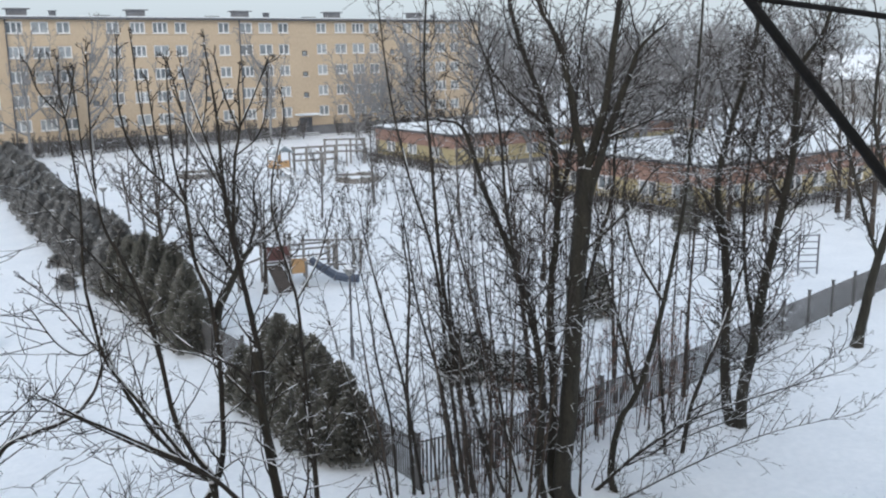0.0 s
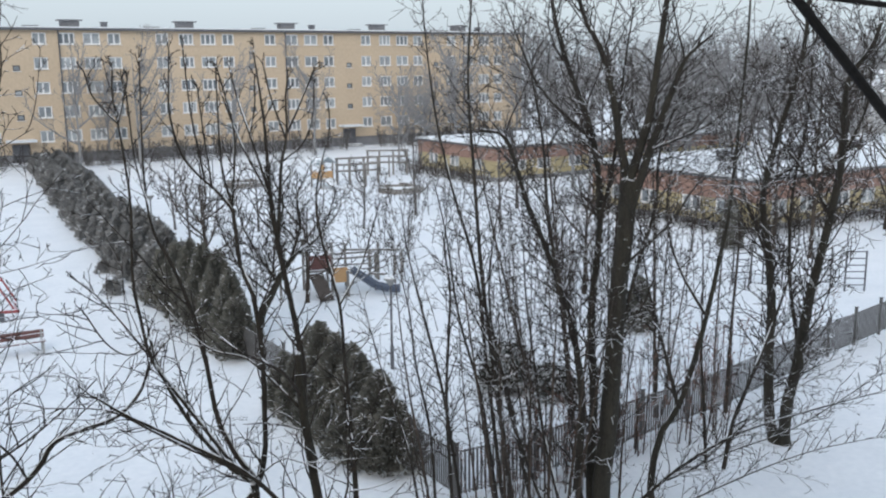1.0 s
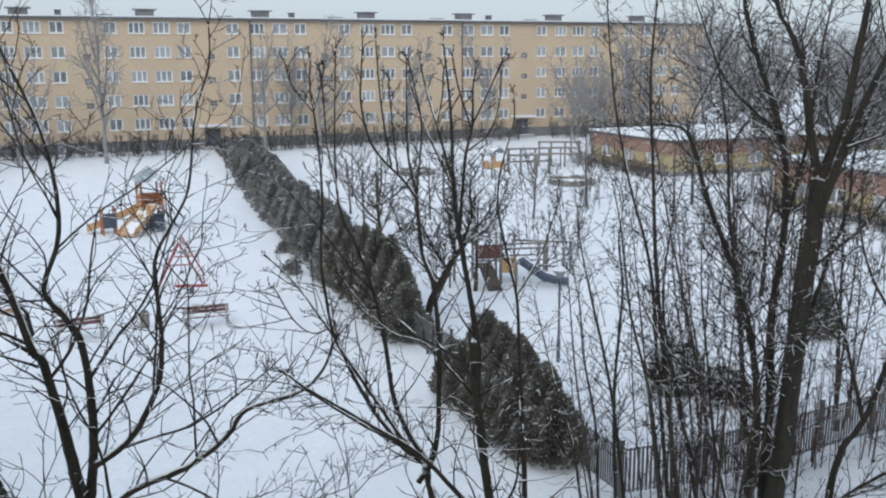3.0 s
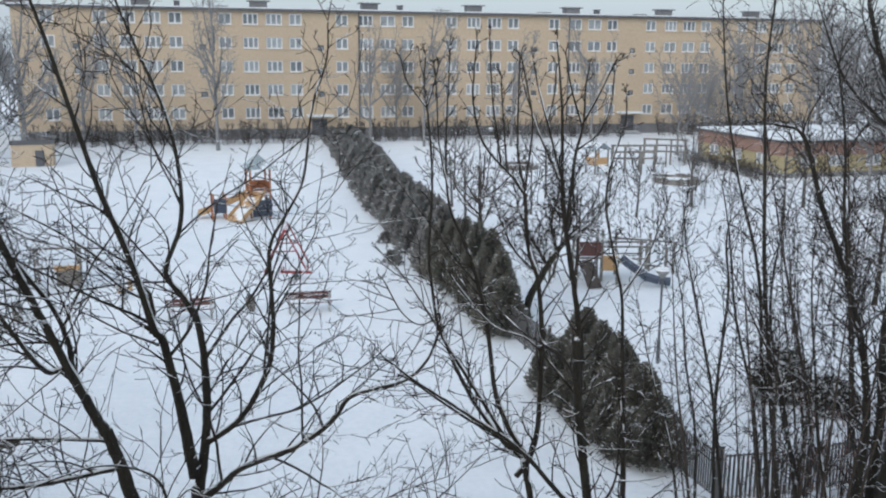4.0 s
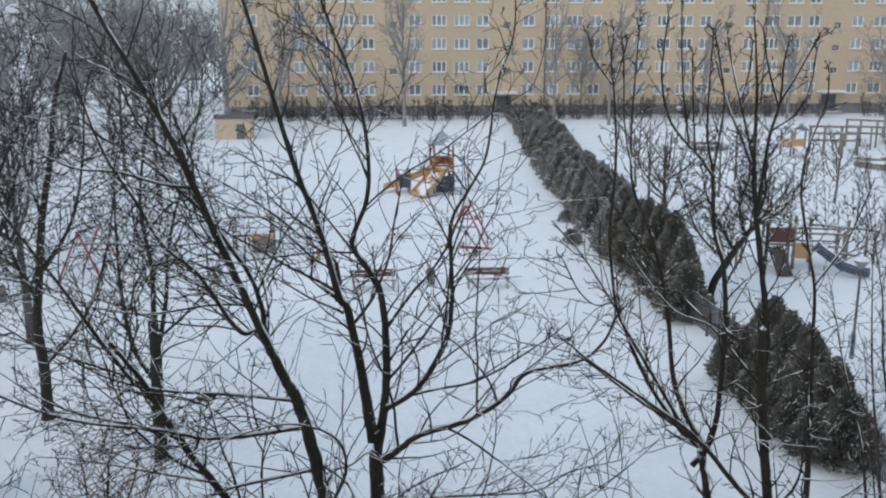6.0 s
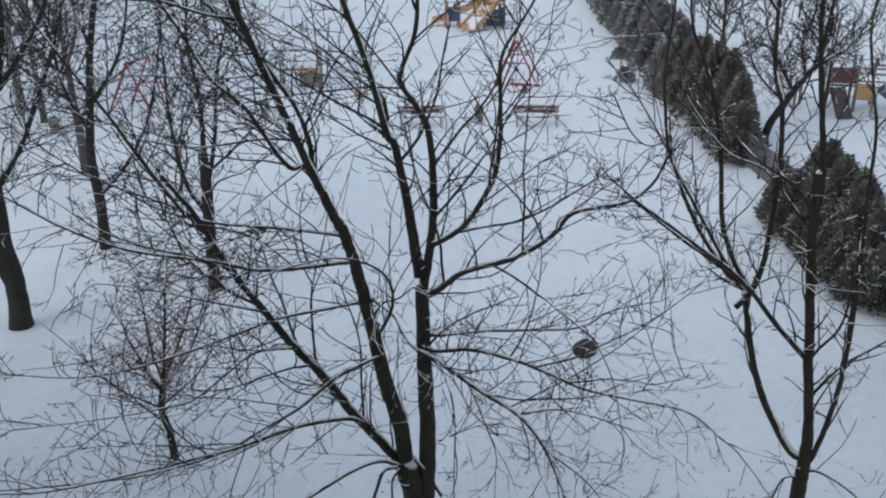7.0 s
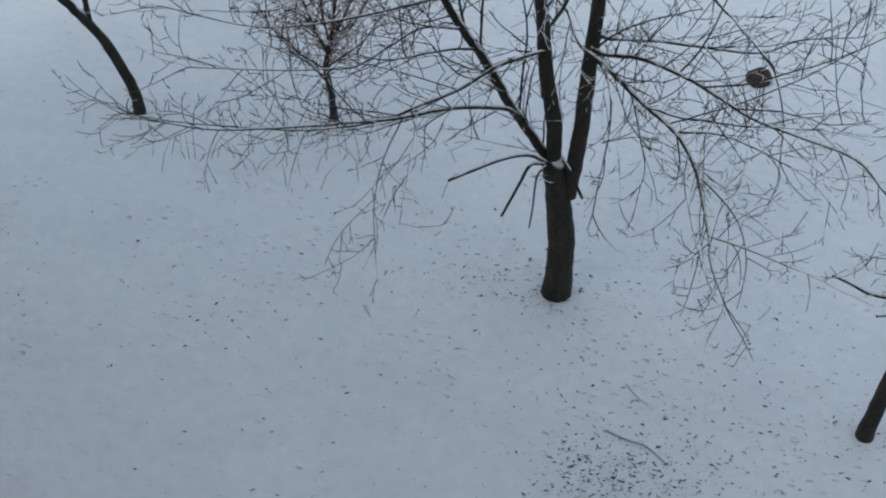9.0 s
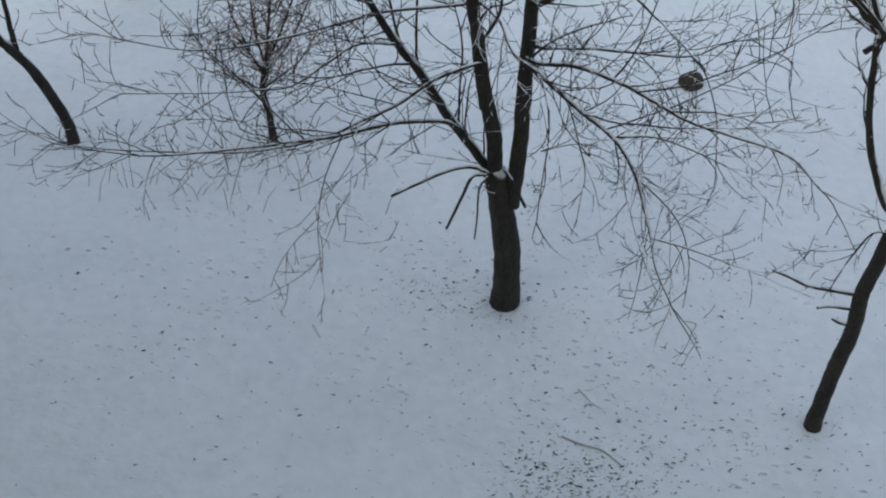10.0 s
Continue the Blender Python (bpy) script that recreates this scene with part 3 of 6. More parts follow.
def spring_rider(at, rz):
    s = thing("spring_rider", "yellow wooden spring rider half covered by snow", "spring rider", at, rz)
    v, f = [], []
    tube(v, f, [(0.1 * math.cos(k * 0.9), 0.1 * math.sin(k * 0.9), 0.02 + k * 0.012) for k in range(24)], [0.018] * 24, 5)
    part("spring", (v, f), GREY_METAL, s)
    part("body", boxes(((0.75, 0.07, 0.22), (0, 0, 0.45), (0, 0, 0), 0.03), ((0.22, 0.07, 0.32), (0.26, 0, 0.68), (0, -12, 0), 0.03)), YELLOW_PAINT, s)
    part("seat", boxes(((0.3, 0.26, 0.05), (-0.1, 0, 0.58), (0, 0, 0), 0.01)), YELLOW_PAINT, s)
    part("handle", tubes([([(0.2, -0.18, 0.7), (0.2, 0.18, 0.7)], 0.018)], 6), GREY_METAL, s)


spring_rider((-2.5, 43.0, 0), 30)


def play_stall(at, rz):
    s = thing("play_stall", "small wooden play stall with yellow counter and grey plank roof", "play house", at, rz)
    for x, y in ((-0.95, -0.5), (0.95, -0.5), (0.95, 0.5), (-0.95, 0.5)):
        part("post", boxes(((0.1, 0.1, 1.9), (x, y, 0.95))), GREY_WOOD, s)
    part("roof", boxes(((2.3, 1.4, 0.1), (0, 0, 1.93))), GREY_WOOD, s)
    part("roof_snow", boxes(((2.2, 1.3, 0.07), (0, 0, 2.02), (0, 0, 0), 0.03)), ROOF_SNOW, s)
    part("counter", boxes(((1.1, 0.5, 0.22), (0.45, -0.55, 1.0), (0, 0, 0), 0.02)), YELLOW_PAINT, s, "yellow counter")
    part("counter_board", boxes(((0.95, 0.45, 0.1), (-0.55, -0.55, 1.02))), GREY_WOOD, s)
    part("panel", boxes(((1.0, 0.06, 0.8), (0.45, -0.5, 0.48))), GREY_WOOD, s)


play_stall((-5.6, 46.4, 0), 0)


def shed(at, rz):
    s = thing("garden_shed", "small yellow shed far off before the apartment block", "shed", at, rz)
    part("wall", boxes(((3.6, 2.2, 2.1), (0, 0, 1.05))), PLASTER, s)
    part("roof", boxes(((3.8, 2.4, 0.08), (0, 0, 2.16), (3, 0, 0))), GREY_METAL, s)
    part("door", boxes(((0.8, 0.05, 1.5), (0.7, -1.13, 0.75))), GREY_METAL, s)


shed((-12.9, 96, 0), 0)


# ---- kindergarten yard ----
def street_lamp(at):
    s = thing("street_lamp", "grey garden lamp post with a dish-shaped head", "lamp post", at)
    v, f = [], []
    tube(v, f, [(0, 0, -0.05), (0, 0, 0.9), (0, 0, 0.95), (0, 0, 3.25)], [0.07, 0.07, 0.045, 0.04], 8)
    part("pole", (v, f), GREY_METAL, s)
    v, f = [], []
    tube(v, f, [(0, 0, 3.2), (0, 0, 3.26), (0, 0, 3.45), (0, 0, 3.5), (0, 0, 3.58)], [0.06, 0.11, 0.25, 0.27, 0.06], 14)
    part("lamp_head", (v, f), CONCRETE, s, "pale dish-shaped lamp head")
    part("snow_cap", tubes([([(0, 0, 3.51), (0, 0, 3.585)], 0.2)], 12), ROOF_SNOW, s)


street_lamp((16.4, 29.0, 0))
street_lamp((15.5, 56.9, 0))
street_lamp((30.0, 88.0, 0))


def adventure_frame(at, rz):
    s = thing("adventure_frame", "weathered wooden climbing structure with beams, ramp and a blue slide", "climbing frame", at, rz)
    for x, y, h in ((-2.0, -0.6, 2.4), (-2.0, 0.6, 2.6), (-0.8, -0.6, 2.6), (-0.8, 0.6, 2.4), (1.4, -0.6, 1.9), (1.4, 0.6, 1.9), (2.6, 0.2, 1.6)):
        part("post", boxes(((0.13, 0.13, h), (x, y, h / 2), (0, 0, 0), 0.02)), GREY_WOOD, s)
    for y in (-0.6, 0.6):
        part("beam", boxes(((2.6, 0.1, 0.1), (0.3, y, 1.75))), GREY_WOOD, s)
        part("beam", boxes(((2.4, 0.08, 0.08), (0.3, y, 1.15))), GREY_WOOD, s)
    part("platform", boxes(((1.4, 1.4, 0.1), (-1.4, 0, 1.2))), GREY_WOOD, s)
    part("panel", boxes(((1.1, 0.06, 0.7), (-1.4, -0.66, 1.65))), BENCH_WOOD, s, "reddish wooden panel")
    part("panel", boxes(((0.7, 0.06, 0.75), (-0.4, -0.7, 0.95))), YELLOW_PAINT, s, "yellow wooden panel")
    part("ramp", boxes(((0.7, 1.7, 0.08), (-1.5, -1.4, 0.58), (38, 0, 12))), DARK_WOOD, s, "dark sloping plank ramp")
    for x, y, h in ((-3.0, 0.2, 2.0), (-3.4, -1.0, 1.6), (0.2, 0.9, 2.2), (2.0, 1.2, 2.1), (3.2, 1.0, 1.7), (-0.2, -1.4, 1.3)):
        part("post", boxes(((0.12, 0.12, h), (x, y, h / 2), (0, 0, 0), 0.02)), GREY_WOOD, s)
    part("beam", boxes(((3.2, 0.1, 0.1), (1.7, 1.05, 1.75), (0, 4, 0))), GREY_WOOD, s)
    part("beam", boxes(((2.6, 0.1, 0.1), (-2.2, -0.4, 1.45), (0, -6, 35))), GREY_WOOD, s)
    part("beam", boxes(((2.2, 0.1, 0.1), (0.9, -1.1, 1.0), (0, 5, -10))), GREY_WOOD, s)
    for k in range(5):
        part("bridge_plank", boxes(((0.16, 1.0, 0.05), (-0.5 + 0.32 * k, 0, 1.1 - 0.02 * k * (4 - k)))), GREY_WOOD, s)
    v, f = [], []
    pts = [(0.2, -0.8, 1.2), (0.7, -1.2, 0.85), (1.2, -1.5, 0.5), (1.8, -1.7, 0.35), (2.3, -1.8, 0.32)]
    for p, q in zip(pts, pts[1:]):
        tube(v, f, [p, q], [0.24, 0.24], 8)
    part("slide", (v, f), BLUE_PAINT, s, "dark blue tube slide")


adventure_frame((20.7, 41.3, 0), -14)


def playhouse(at, rz):
    s = thing("playhouse", "small yellow wooden playhouse with pale pitched roof on posts", "play house", at, rz)
    for x, y in ((-0.7, -0.7), (0.7, -0.7), (0.7, 0.7), (-0.7, 0.7)):
        part("post", boxes(((0.12, 0.12, 2.3), (x, y, 1.15))), GREY_WOOD, s)
    part("wall", boxes(((1.4, 0.06, 0.7), (0, -0.7, 1.2)), ((0.06, 1.4, 0.7), (-0.7, 0, 1.2))), YELLOW_PAINT, s)
    part("wall", boxes(((0.35, 0.06, 0.6), (-0.5, -0.7, 1.85))), YELLOW_PAINT, s)
    for d in (-1, 1):
        part("roof", boxes(((1.25, 1.9, 0.07), (d * 0.5, 0, 2.55), (0, d * 32, 0))), TEAL_ROOF, s, "pale roof under snow")
    part("platform", boxes(((1.5, 1.5, 0.1), (0, 0, 0.85))), GREY_WOOD, s)
    part("ramp", boxes(((1.0, 2.0, 0.08), (0, -1.6, 0.45), (26, 0, 0))), GREY_WOOD, s)


playhouse((37.3, 79.0, 0), 12)


def beam_frame(at, rz):
    s = thing("beam_frame", "tall weathered timber frame with cross beams", "climbing frame", at, rz)
    for x in (-2.0, -0.8, 0.6, 2.0):
        part("post", boxes(((0.2, 0.2, 2.6), (x, 0.0, 1.3))), GREY_WOOD, s)
    for z in (1.3, 1.9, 2.5):
        part("beam", boxes(((4.3, 0.14, 0.18), (0, 0.1, z))), GREY_WOOD, s)
    part("post", boxes(((0.16, 0.16, 2.2), (0.2, -2.0, 1.1))), GREY_WOOD, s)
    part("beam", boxes(((0.12, 2.1, 0.14), (0.2, -1.0, 2.1))), GREY_WOOD, s)


beam_frame((41.0, 79.0, 0), -12)
beam_frame((47.0, 84.0, 0), -30)


def sandpit(at, radius, label):
    s = thing("sandpit", label, "sandpit", at)
    n = 14
    for k in range(n):
        a = 2 * math.pi * k / n
        part("kerb_log", boxes(((2 * math.pi * radius / n * 0.97, 0.22, 0.5 + 0.12 * (k % 3)), (math.cos(a) * radius, math.sin(a) * radius, 0.2), (0, 0, math.degrees(a) + 90), 0.03)), GREY_WOOD, s)
    part("snow_fill", tubes([([(0, 0, 0.05), (0, 0, 0.22)], radius - 0.08)], 20), ROOF_SNOW, s)


sandpit((41.6, 72.0, 0), 1.9, "round sandpit edged with dark logs and filled with snow")
sandpit((31.5, 84.0, 0), 1.7, "round sandpit with dark log rim before the hedge")


def ladder_frame(at, rz, w, label):
    s = thing("ladder_frame", label, "climbing frame", at, rz, "steel ladder frames")
    for x in (-w / 2, w / 2):
        part("upright", tubes([([(x, 0, -0.05), (x, 0, 2.0)], 0.045)], 8), GREY_METAL, s)
    for k in range(6):
        part("rung", tubes([([(-w / 2, 0, 0.3 + 0.33 * k), (w / 2, 0, 0.3 + 0.33 * k)], 0.03)], 6), GREY_METAL, s)


ladder_frame((41.0, 26.8, 0), -35, 0.95, "grey steel ladder frame standing in the snow")
ladder_frame((40.3, 28.2, 0), -35, 0.95, "grey steel ladder frame standing in the snow")
ladder_frame((39.2, 30.2, 0), -20, 1.1, "grey steel ladder frame standing in the snow")
ladder_frame((37.6, 30.8, 0), -20, 1.0, "grey steel ladder frame standing in the snow")


def dwarf_pine(at, rz, r, h, seed):
    rng = random.Random(seed)
    s = thing("dwarf_pine", "low spreading evergreen shrub weighed down by snow", "shrub", at, rz, "evergreen shrubs by the fence")
    v, f = [], []
    for _ in range(3200):
        a, u = rng.uniform(0, 2 * math.pi), rng.random()
        rr = r * math.sqrt(rng.random())
        z = h * (1 - (rr / r) ** 2) ** 0.6 * rng.uniform(0.55, 1.0) + 0.1
        c = Vector((rr * math.cos(a), rr * math.sin(a), z + 0.12 * noise.noise((rr * math.cos(a) * 2, rr * math.sin(a) * 2, seed))))
        out = Vector((math.cos(a), math.sin(a), rng.uniform(-0.1, 0.9))).normalized()
        side = out.cross(Vector((rng.uniform(-1, 1), rng.uniform(-1, 1), rng.uniform(-1, 1)))).normalized()
        w = rng.uniform(0.10, 0.24)
        n0 = len(v)
        v += [tuple(c - out * w * 0.4), tuple(c + side * w * 0.3), tuple(c + out * w), tuple(c - side * w * 0.3), tuple(c + side.cross(out) * w * 0.2)]
        f += [(n0, n0 + 1, n0 + 4), (n0 + 1, n0 + 2, n0 + 4), (n0 + 2, n0 + 3, n0 + 4), (n0 + 3, n0, n0 + 4)]
    part("foliage", (v, f), SNOWY_NEEDLES, s)
    bm = bmesh.new()
    bmesh.ops.create_icosphere(bm, subdivisions=2, radius=1.0, matrix=Matrix.LocRotScale(Vector((0, 0, h * 0.35)), None, Vector((r * 0.75, r * 0.75, h * 0.42))))
    for q in bm.verts:
        q.co += q.normal * 0.12 * noise.noise(q.co * 3)
    part("inner_foliage", bm, CONIFER, s)
    for k in range(7):
        a, d = rng.uniform(0, 2 * math.pi), r * rng.uniform(0.0, 0.62)
        pad = bmesh.new()
        x, y = d * math.cos(a), d * math.sin(a)
        z = h * (1 - (d / r) ** 2) ** 0.6 * 0.93
        w = r * rng.uniform(0.26, 0.44)
        bmesh.ops.create_icosphere(pad, subdivisions=2, radius=1.0, matrix=Matrix.LocRotScale(Vector((x, y, z)), Euler((0.35 * math.sin(a) * d / r, -0.35 * math.cos(a) * d / r, rng.uniform(0, 3))), Vector((w, w * 0.75, 0.09))))
        for q in pad.verts:
            q.co += Vector((1, 1, 0.4)) * 0.10 * noise.noise(q.co * 5 + Vector((seed, k, 0)))
        smooth(part("snow_pad", pad, ROOF_SNOW, s, "pad of snow"))


SNOWY_NEEDLES = varied("snowy_needles", (0.018, 0.022, 0.016), (0.055, 0.06, 0.045), 0.9, 1.5, 9.0, 0.0, snow=0.98)
dwarf_pine((18.7, 25.0, 0), 0, 0.9, 1.6, 61)
dwarf_pine((19.5, 23.5, 0), 40, 0.8, 1.0, 62)
conifer(random.Random(71), (27.5, 27.6, 0), 2.3, 0.75, 2500, 0.16, "small brownish conical conifer on the snow", group="")
conifer(random.Random(72), (44.5, 37.5, 0), 3.2, 0.9, 2500, 0.2, "dark columnar conifer before the kindergarten", group="")


# ---- trees ----
def spline(points, steps):
    """A smooth curve through the points."""
    p = [Vector(q) for q in points]
    p = [p[0] * 2 - p[1], *p, p[-1] * 2 - p[-2]]
    out = []
    for i in range(1, len(p) - 2):
        a, b, c, d = p[i - 1 : i + 3]
        for k in range(steps):
            t = k / steps
            out.append(0.5 * (2 * b + (c - a) * t + (2 * a - 5 * b + 4 * c - d) * t * t + (3 * b - a - 3 * c + d) * t**3))
    return out + [p[-2]]


def bare_tree(name, label, seed, at, slim=(1.0, 1.0), snowy=True):
    """slim: what the limbs' thickness is multiplied by at 4 m and from 8 m up."""
    t = thing(name, label, "tree", (*at, ground_height(*at)))
    return {"ob": t, "rng": random.Random(seed), "limbs": [], "bark": BARK, "slim": slim, "snowy": snowy}


def limb(tree, name, r0, r1, points):
    """A main limb: a tapering, slightly knotted tube of its own mesh."""
    if points[0][2] < 0.3:
        points = [(points[0][0], points[0][1], -0.25), *points[1:]]
    pts = spline(points, 6)
    rng = tree["rng"]
    total = len(pts) - 1
    low = pts[0].z < 0
    radii = []
    for i, p in enumerate(pts):
        u = i / total
        r = r0 + (r1 - r0) * u
        if low:
            r += r0 * 0.17 * max(0.0, 1 - max(0.0, p.z) / 0.6) ** 2
        lift = min(1.0, max(0.0, (p.z - 4.0) / 4.0))
        if name not in ("trunk", "stub"):
            r *= tree["slim"][0] + (tree["slim"][1] - tree["slim"][0]) * lift
        radii.append(max(0.0085, r) * (1 + 0.07 * noise.noise(p * 1.6) + 0.05 * noise.noise(p * 7.0)))
        if 0 < i < total:
            pts[i] = p + Vector((rng.uniform(-1, 1), rng.uniform(-1, 1), rng.uniform(-1, 1))) * r * (0.05 if r > 0.09 else 0.12)
    if name == "trunk" or r1 > 0.027:
        pts.append(pts[-1] + (pts[-1] - pts[-2]).normalized() * r1 * 0.8)
        radii.append(radii[-1] * 0.3)
    v, f = [], []
    tube(v, f, pts, radii, 12 if r0 > 0.1 else 8 if r0 > 0.04 else 6)
    bark = BARK_LIMB if tree["bark"] == BARK and r0 < 0.075 else tree["bark"]
    smooth(part(name, (v, f), bark, tree["ob"]))
    tree["limbs"].append((name, pts, radii))


def shoot(rng, v, f, start, way, length, radius, level, most, up, thin, dense=1.0):
    """One twig that sags, turns up at its end and bears finer ones on alternate sides."""
    steps = 10 if level < 0 else 8 if level == 0 else 5 if level == 1 else 3
    p, d, pts = Vector(start), way.normalized(), [Vector(start)]
    curl = Vector((rng.uniform(-1, 1), rng.uniform(-1, 1), rng.uniform(-0.6, 0.4))) * 0.9 / steps
    for i in range(steps):
        rise = up * (1.9 * i / steps - 0.3) * 1.6 / steps
        d = (d + curl + Vector((rng.uniform(-1, 1), rng.uniform(-1, 1), rng.uniform(-1, 1))) * 0.13 + Vector((0, 0, rise))).normalized()
        if p.z < 0.7 and d.z < 0:
            d = Vector((d.x, d.y, 0.05)).normalized()
        p = p + d * (length / steps)
        pts.append(p)
    radii = [radius + (max(thin * 0.5, radius * 0.35) - radius) * i / steps for i in range(steps + 1)]
    tube(v, f, pts, radii, 6 if level < 0 else 4 if level == 0 else 3)
    if level + 1 < most:
        count = max(2, round(length * dense * (2.2 if level < 0 else 2.7 if level == 0 else 3.0)))
        flip = 1
        axis = Vector((rng.uniform(-1, 1), rng.uniform(-1, 1), rng.uniform(-1, 1)))
        for k in range(count):
            w = min(0.98, 0.15 + 0.85 * (k + rng.random()) / count) * steps
            i = min(steps - 1, int(w))
            s = pts[i].lerp(pts[i + 1], w - i)
            along = (pts[i + 1] - pts[i]).normalized()
            side = along.cross(axis + Vector((rng.uniform(-1, 1), rng.uniform(-1, 1), rng.uniform(-1, 1))) * 0.7).normalized() * flip
            flip = -flip
            shoot(rng, v, f, s, along * rng.uniform(0.5, 1.0) + side * rng.uniform(0.6, 1.1), length * rng.uniform(0.2, 0.6) * (1.15 - 0.45 * w / steps), max(thin * 0.8, radius * 0.55), level + 1, most, up, thin, dense)


def snow_lines(tree):
    """Broken strips of snow along the upper side of every slanting limb."""
    v, f = [], []
    for name, pts, radii in tree["limbs"]:
        run, sizes = [], []
        for i in range(len(pts) - 1):
            d = (pts[i + 1] - pts[i]).normalized()
            top = Vector((0, 0, 1)) - d * d.z
            lies = top.length > 0.2 and noise.noise(pts[i] * 1.9) > (-0.2 if top.length > 0.5 else -0.05)
            if lies:
                run.append(pts[i] + top.normalized() * radii[i] * 0.72)
                sizes.append(min(0.03, radii[i] * 0.5 + 0.002))
            if len(run) > 1 and (not lies or i == len(pts) - 2):
                sizes[0] = sizes[-1] = 0.001
                tube(v, f, run, sizes, 6)
            if not lies:
                run, sizes = [], []
    if v:
        tagged(smooth(part("snow_line", (v, f), ROOF_SNOW, tree["ob"], "thin broken lines of snow on the branches")), kind="stuff")


def finish(tree, material, spacing, length, most, up, thin, bough=0.0, dense=1.0, tip=0.7, crown=99.0):
    """Clothes all limbs of a tree with twigs, in one mesh; above crown they stay short."""
    rng = tree["rng"]
    v, f = [], []
    for name, pts, radii in tree["limbs"]:
        if name in ("trunk", "stub", "bole"):
            continue
        run = 0.0
        low = sum(p.z for p in pts) / len(pts) < 4.6 and length > 1.5
        gap = spacing * (1.7 if low else 1.0)
        todo = gap * rng.random()
        total = sum((b - a).length for a, b in zip(pts, pts[1:]))
        done = 0.0
        for i in range(len(pts) - 1):
            seg = pts[i + 1] - pts[i]
            run += seg.length
            done += seg.length
            while run > todo:
                run -= todo
                todo = gap * rng.uniform(0.6, 1.5)
                u = done / total
                if name == "stem" and u < 0.15:
                    continue
                side = seg.cross(Vector((rng.uniform(-1, 1), rng.uniform(-1, 1), rng.uniform(-1, 1)))).normalized()
                side.z += up * 0.8
                way = seg.normalized() * rng.uniform(0.5, 1.4) + side
                short = 0.4 if pts[i].z > crown else 1.0
                if not low and radii[i] > 0.02 and rng.random() < bough:
                    shoot(rng, v, f, pts[i] + seg * rng.random(), way, length * rng.uniform(1.2, 1.9) * short, min(radii[i] * 0.45, 0.022), -1, most, up, thin, dense)
                else:
                    shoot(rng, v, f, pts[i] + seg * rng.random(), way, length * rng.uniform(0.35, 1.15) * (1.05 - 0.45 * u) * (0.48 if low else 1.0) * short, min(max(thin, radii[i] * 0.4), thin * 2.0), 0, most, up, thin, dense * (0.75 if low else 1.0))
        end = pts[-1] - pts[-2]
        for _ in range(2 if radii[-1] < 0.045 else 0):
            shoot(rng, v, f, pts[-1], end.normalized() + Vector((rng.uniform(-1, 1), rng.uniform(-1, 1), rng.uniform(-1, 1))) * 0.35, length * tip * (0.4 if pts[-1].z > crown else 1.0), min(max(thin, radii[-1] * 0.8), thin * 2.4), 0, most, up, thin, dense)
    tagged(part("twig_crown", (v, f), material, tree["ob"], "fine bare twigs partly lined with snow"), kind="stuff")
    if tree["snowy"]:
        snow_lines(tree)


main_tree = bare_tree("maple_tree", "large bare tree with three dark stems and snow-lined arching branches", 21, (0.16, 11.56), (0.95, 0.62))
limb(main_tree, "trunk", 0.235, 0.185, [(0.0, 0.0, -0.08), (-0.06, 0.0, 0.93), (-0.19, 0.0, 1.74), (-0.4, 0.01, 2.67)])
limb(main_tree, "bole", 0.125, 0.095, [(-0.4, 0.01, 2.62), (-0.48, -0.07, 3.39), (-0.69, -0.15, 4.22), (-0.85, -0.22, 5.16), (-1.03, -0.3, 6.04), (-1.18, -0.37, 6.62)])
limb(main_tree, "stem", 0.095, 0.03, [(-1.18, -0.38, 6.58), (-1.32, -0.45, 6.93), (-1.47, -0.52, 7.33), (-1.95, -0.58, 8.57), (-2.2, -0.65, 9.27), (-2.44, -0.72, 9.9), (-2.75, -0.79, 10.57), (-3.05, -0.86, 11.17), (-3.23, -0.93, 11.64)])
limb(main_tree, "bole", 0.135, 0.11, [(-0.1, 0.0, 2.07), (-0.08, 0.03, 3.11), (-0.12, 0.07, 4.27), (-0.15, 0.1, 5.5)])
limb(main_tree, "stem", 0.095, 0.025, [(-0.18, 0.1, 5.68), (-0.3, 0.06, 6.56), (-0.47, 0.01, 7.51), (-0.59, -0.04, 7.76), (-0.8, -0.08, 8.62), (-1.08, -0.13, 9.44), (-1.32, -0.17, 10.33), (-1.54, -0.22, 11.18), (-1.7, -0.26, 11.74)])
limb(main_tree, "stem", 0.085, 0.022, [(-0.13, 0.1, 5.48), (-0.03, 0.18, 6.09), (0.02, 0.26, 6.87), (-0.04, 0.34, 7.64), (-0.2, 0.42, 8.0), (-0.41, 0.51, 8.31), (-0.21, 0.58, 8.88), (-0.18, 0.66, 9.47), (-0.31, 0.75, 10.26), (-0.66, 0.83, 11.18), (-0.86, 0.92, 11.74)])
limb(main_tree, "limb", 0.06, 0.015, [(-0.04, 0.1, 6.12), (0.41, 0.14, 6.39), (0.79, 0.18, 7.0), (0.89, 0.23, 7.57), (0.87, 0.28, 8.33), (0.91, 0.33, 8.69), (1.13, 0.38, 9.05), (1.35, 0.42, 9.49), (1.48, 0.47, 10.34), (1.69, 0.52, 10.97), (1.72, 0.56, 11.45)])
limb(main_tree, "limb", 0.065, 0.02, [(-0.14, 0.1, 5.35), (0.06, -0.06, 5.53), (0.44, -0.23, 5.9), (1.01, -0.41, 6.14), (1.48, -0.58, 6.51), (1.74, -0.75, 6.91), (2.34, -0.93, 7.11), (2.6, -1.09, 7.41), (2.68, -1.26, 7.77)])
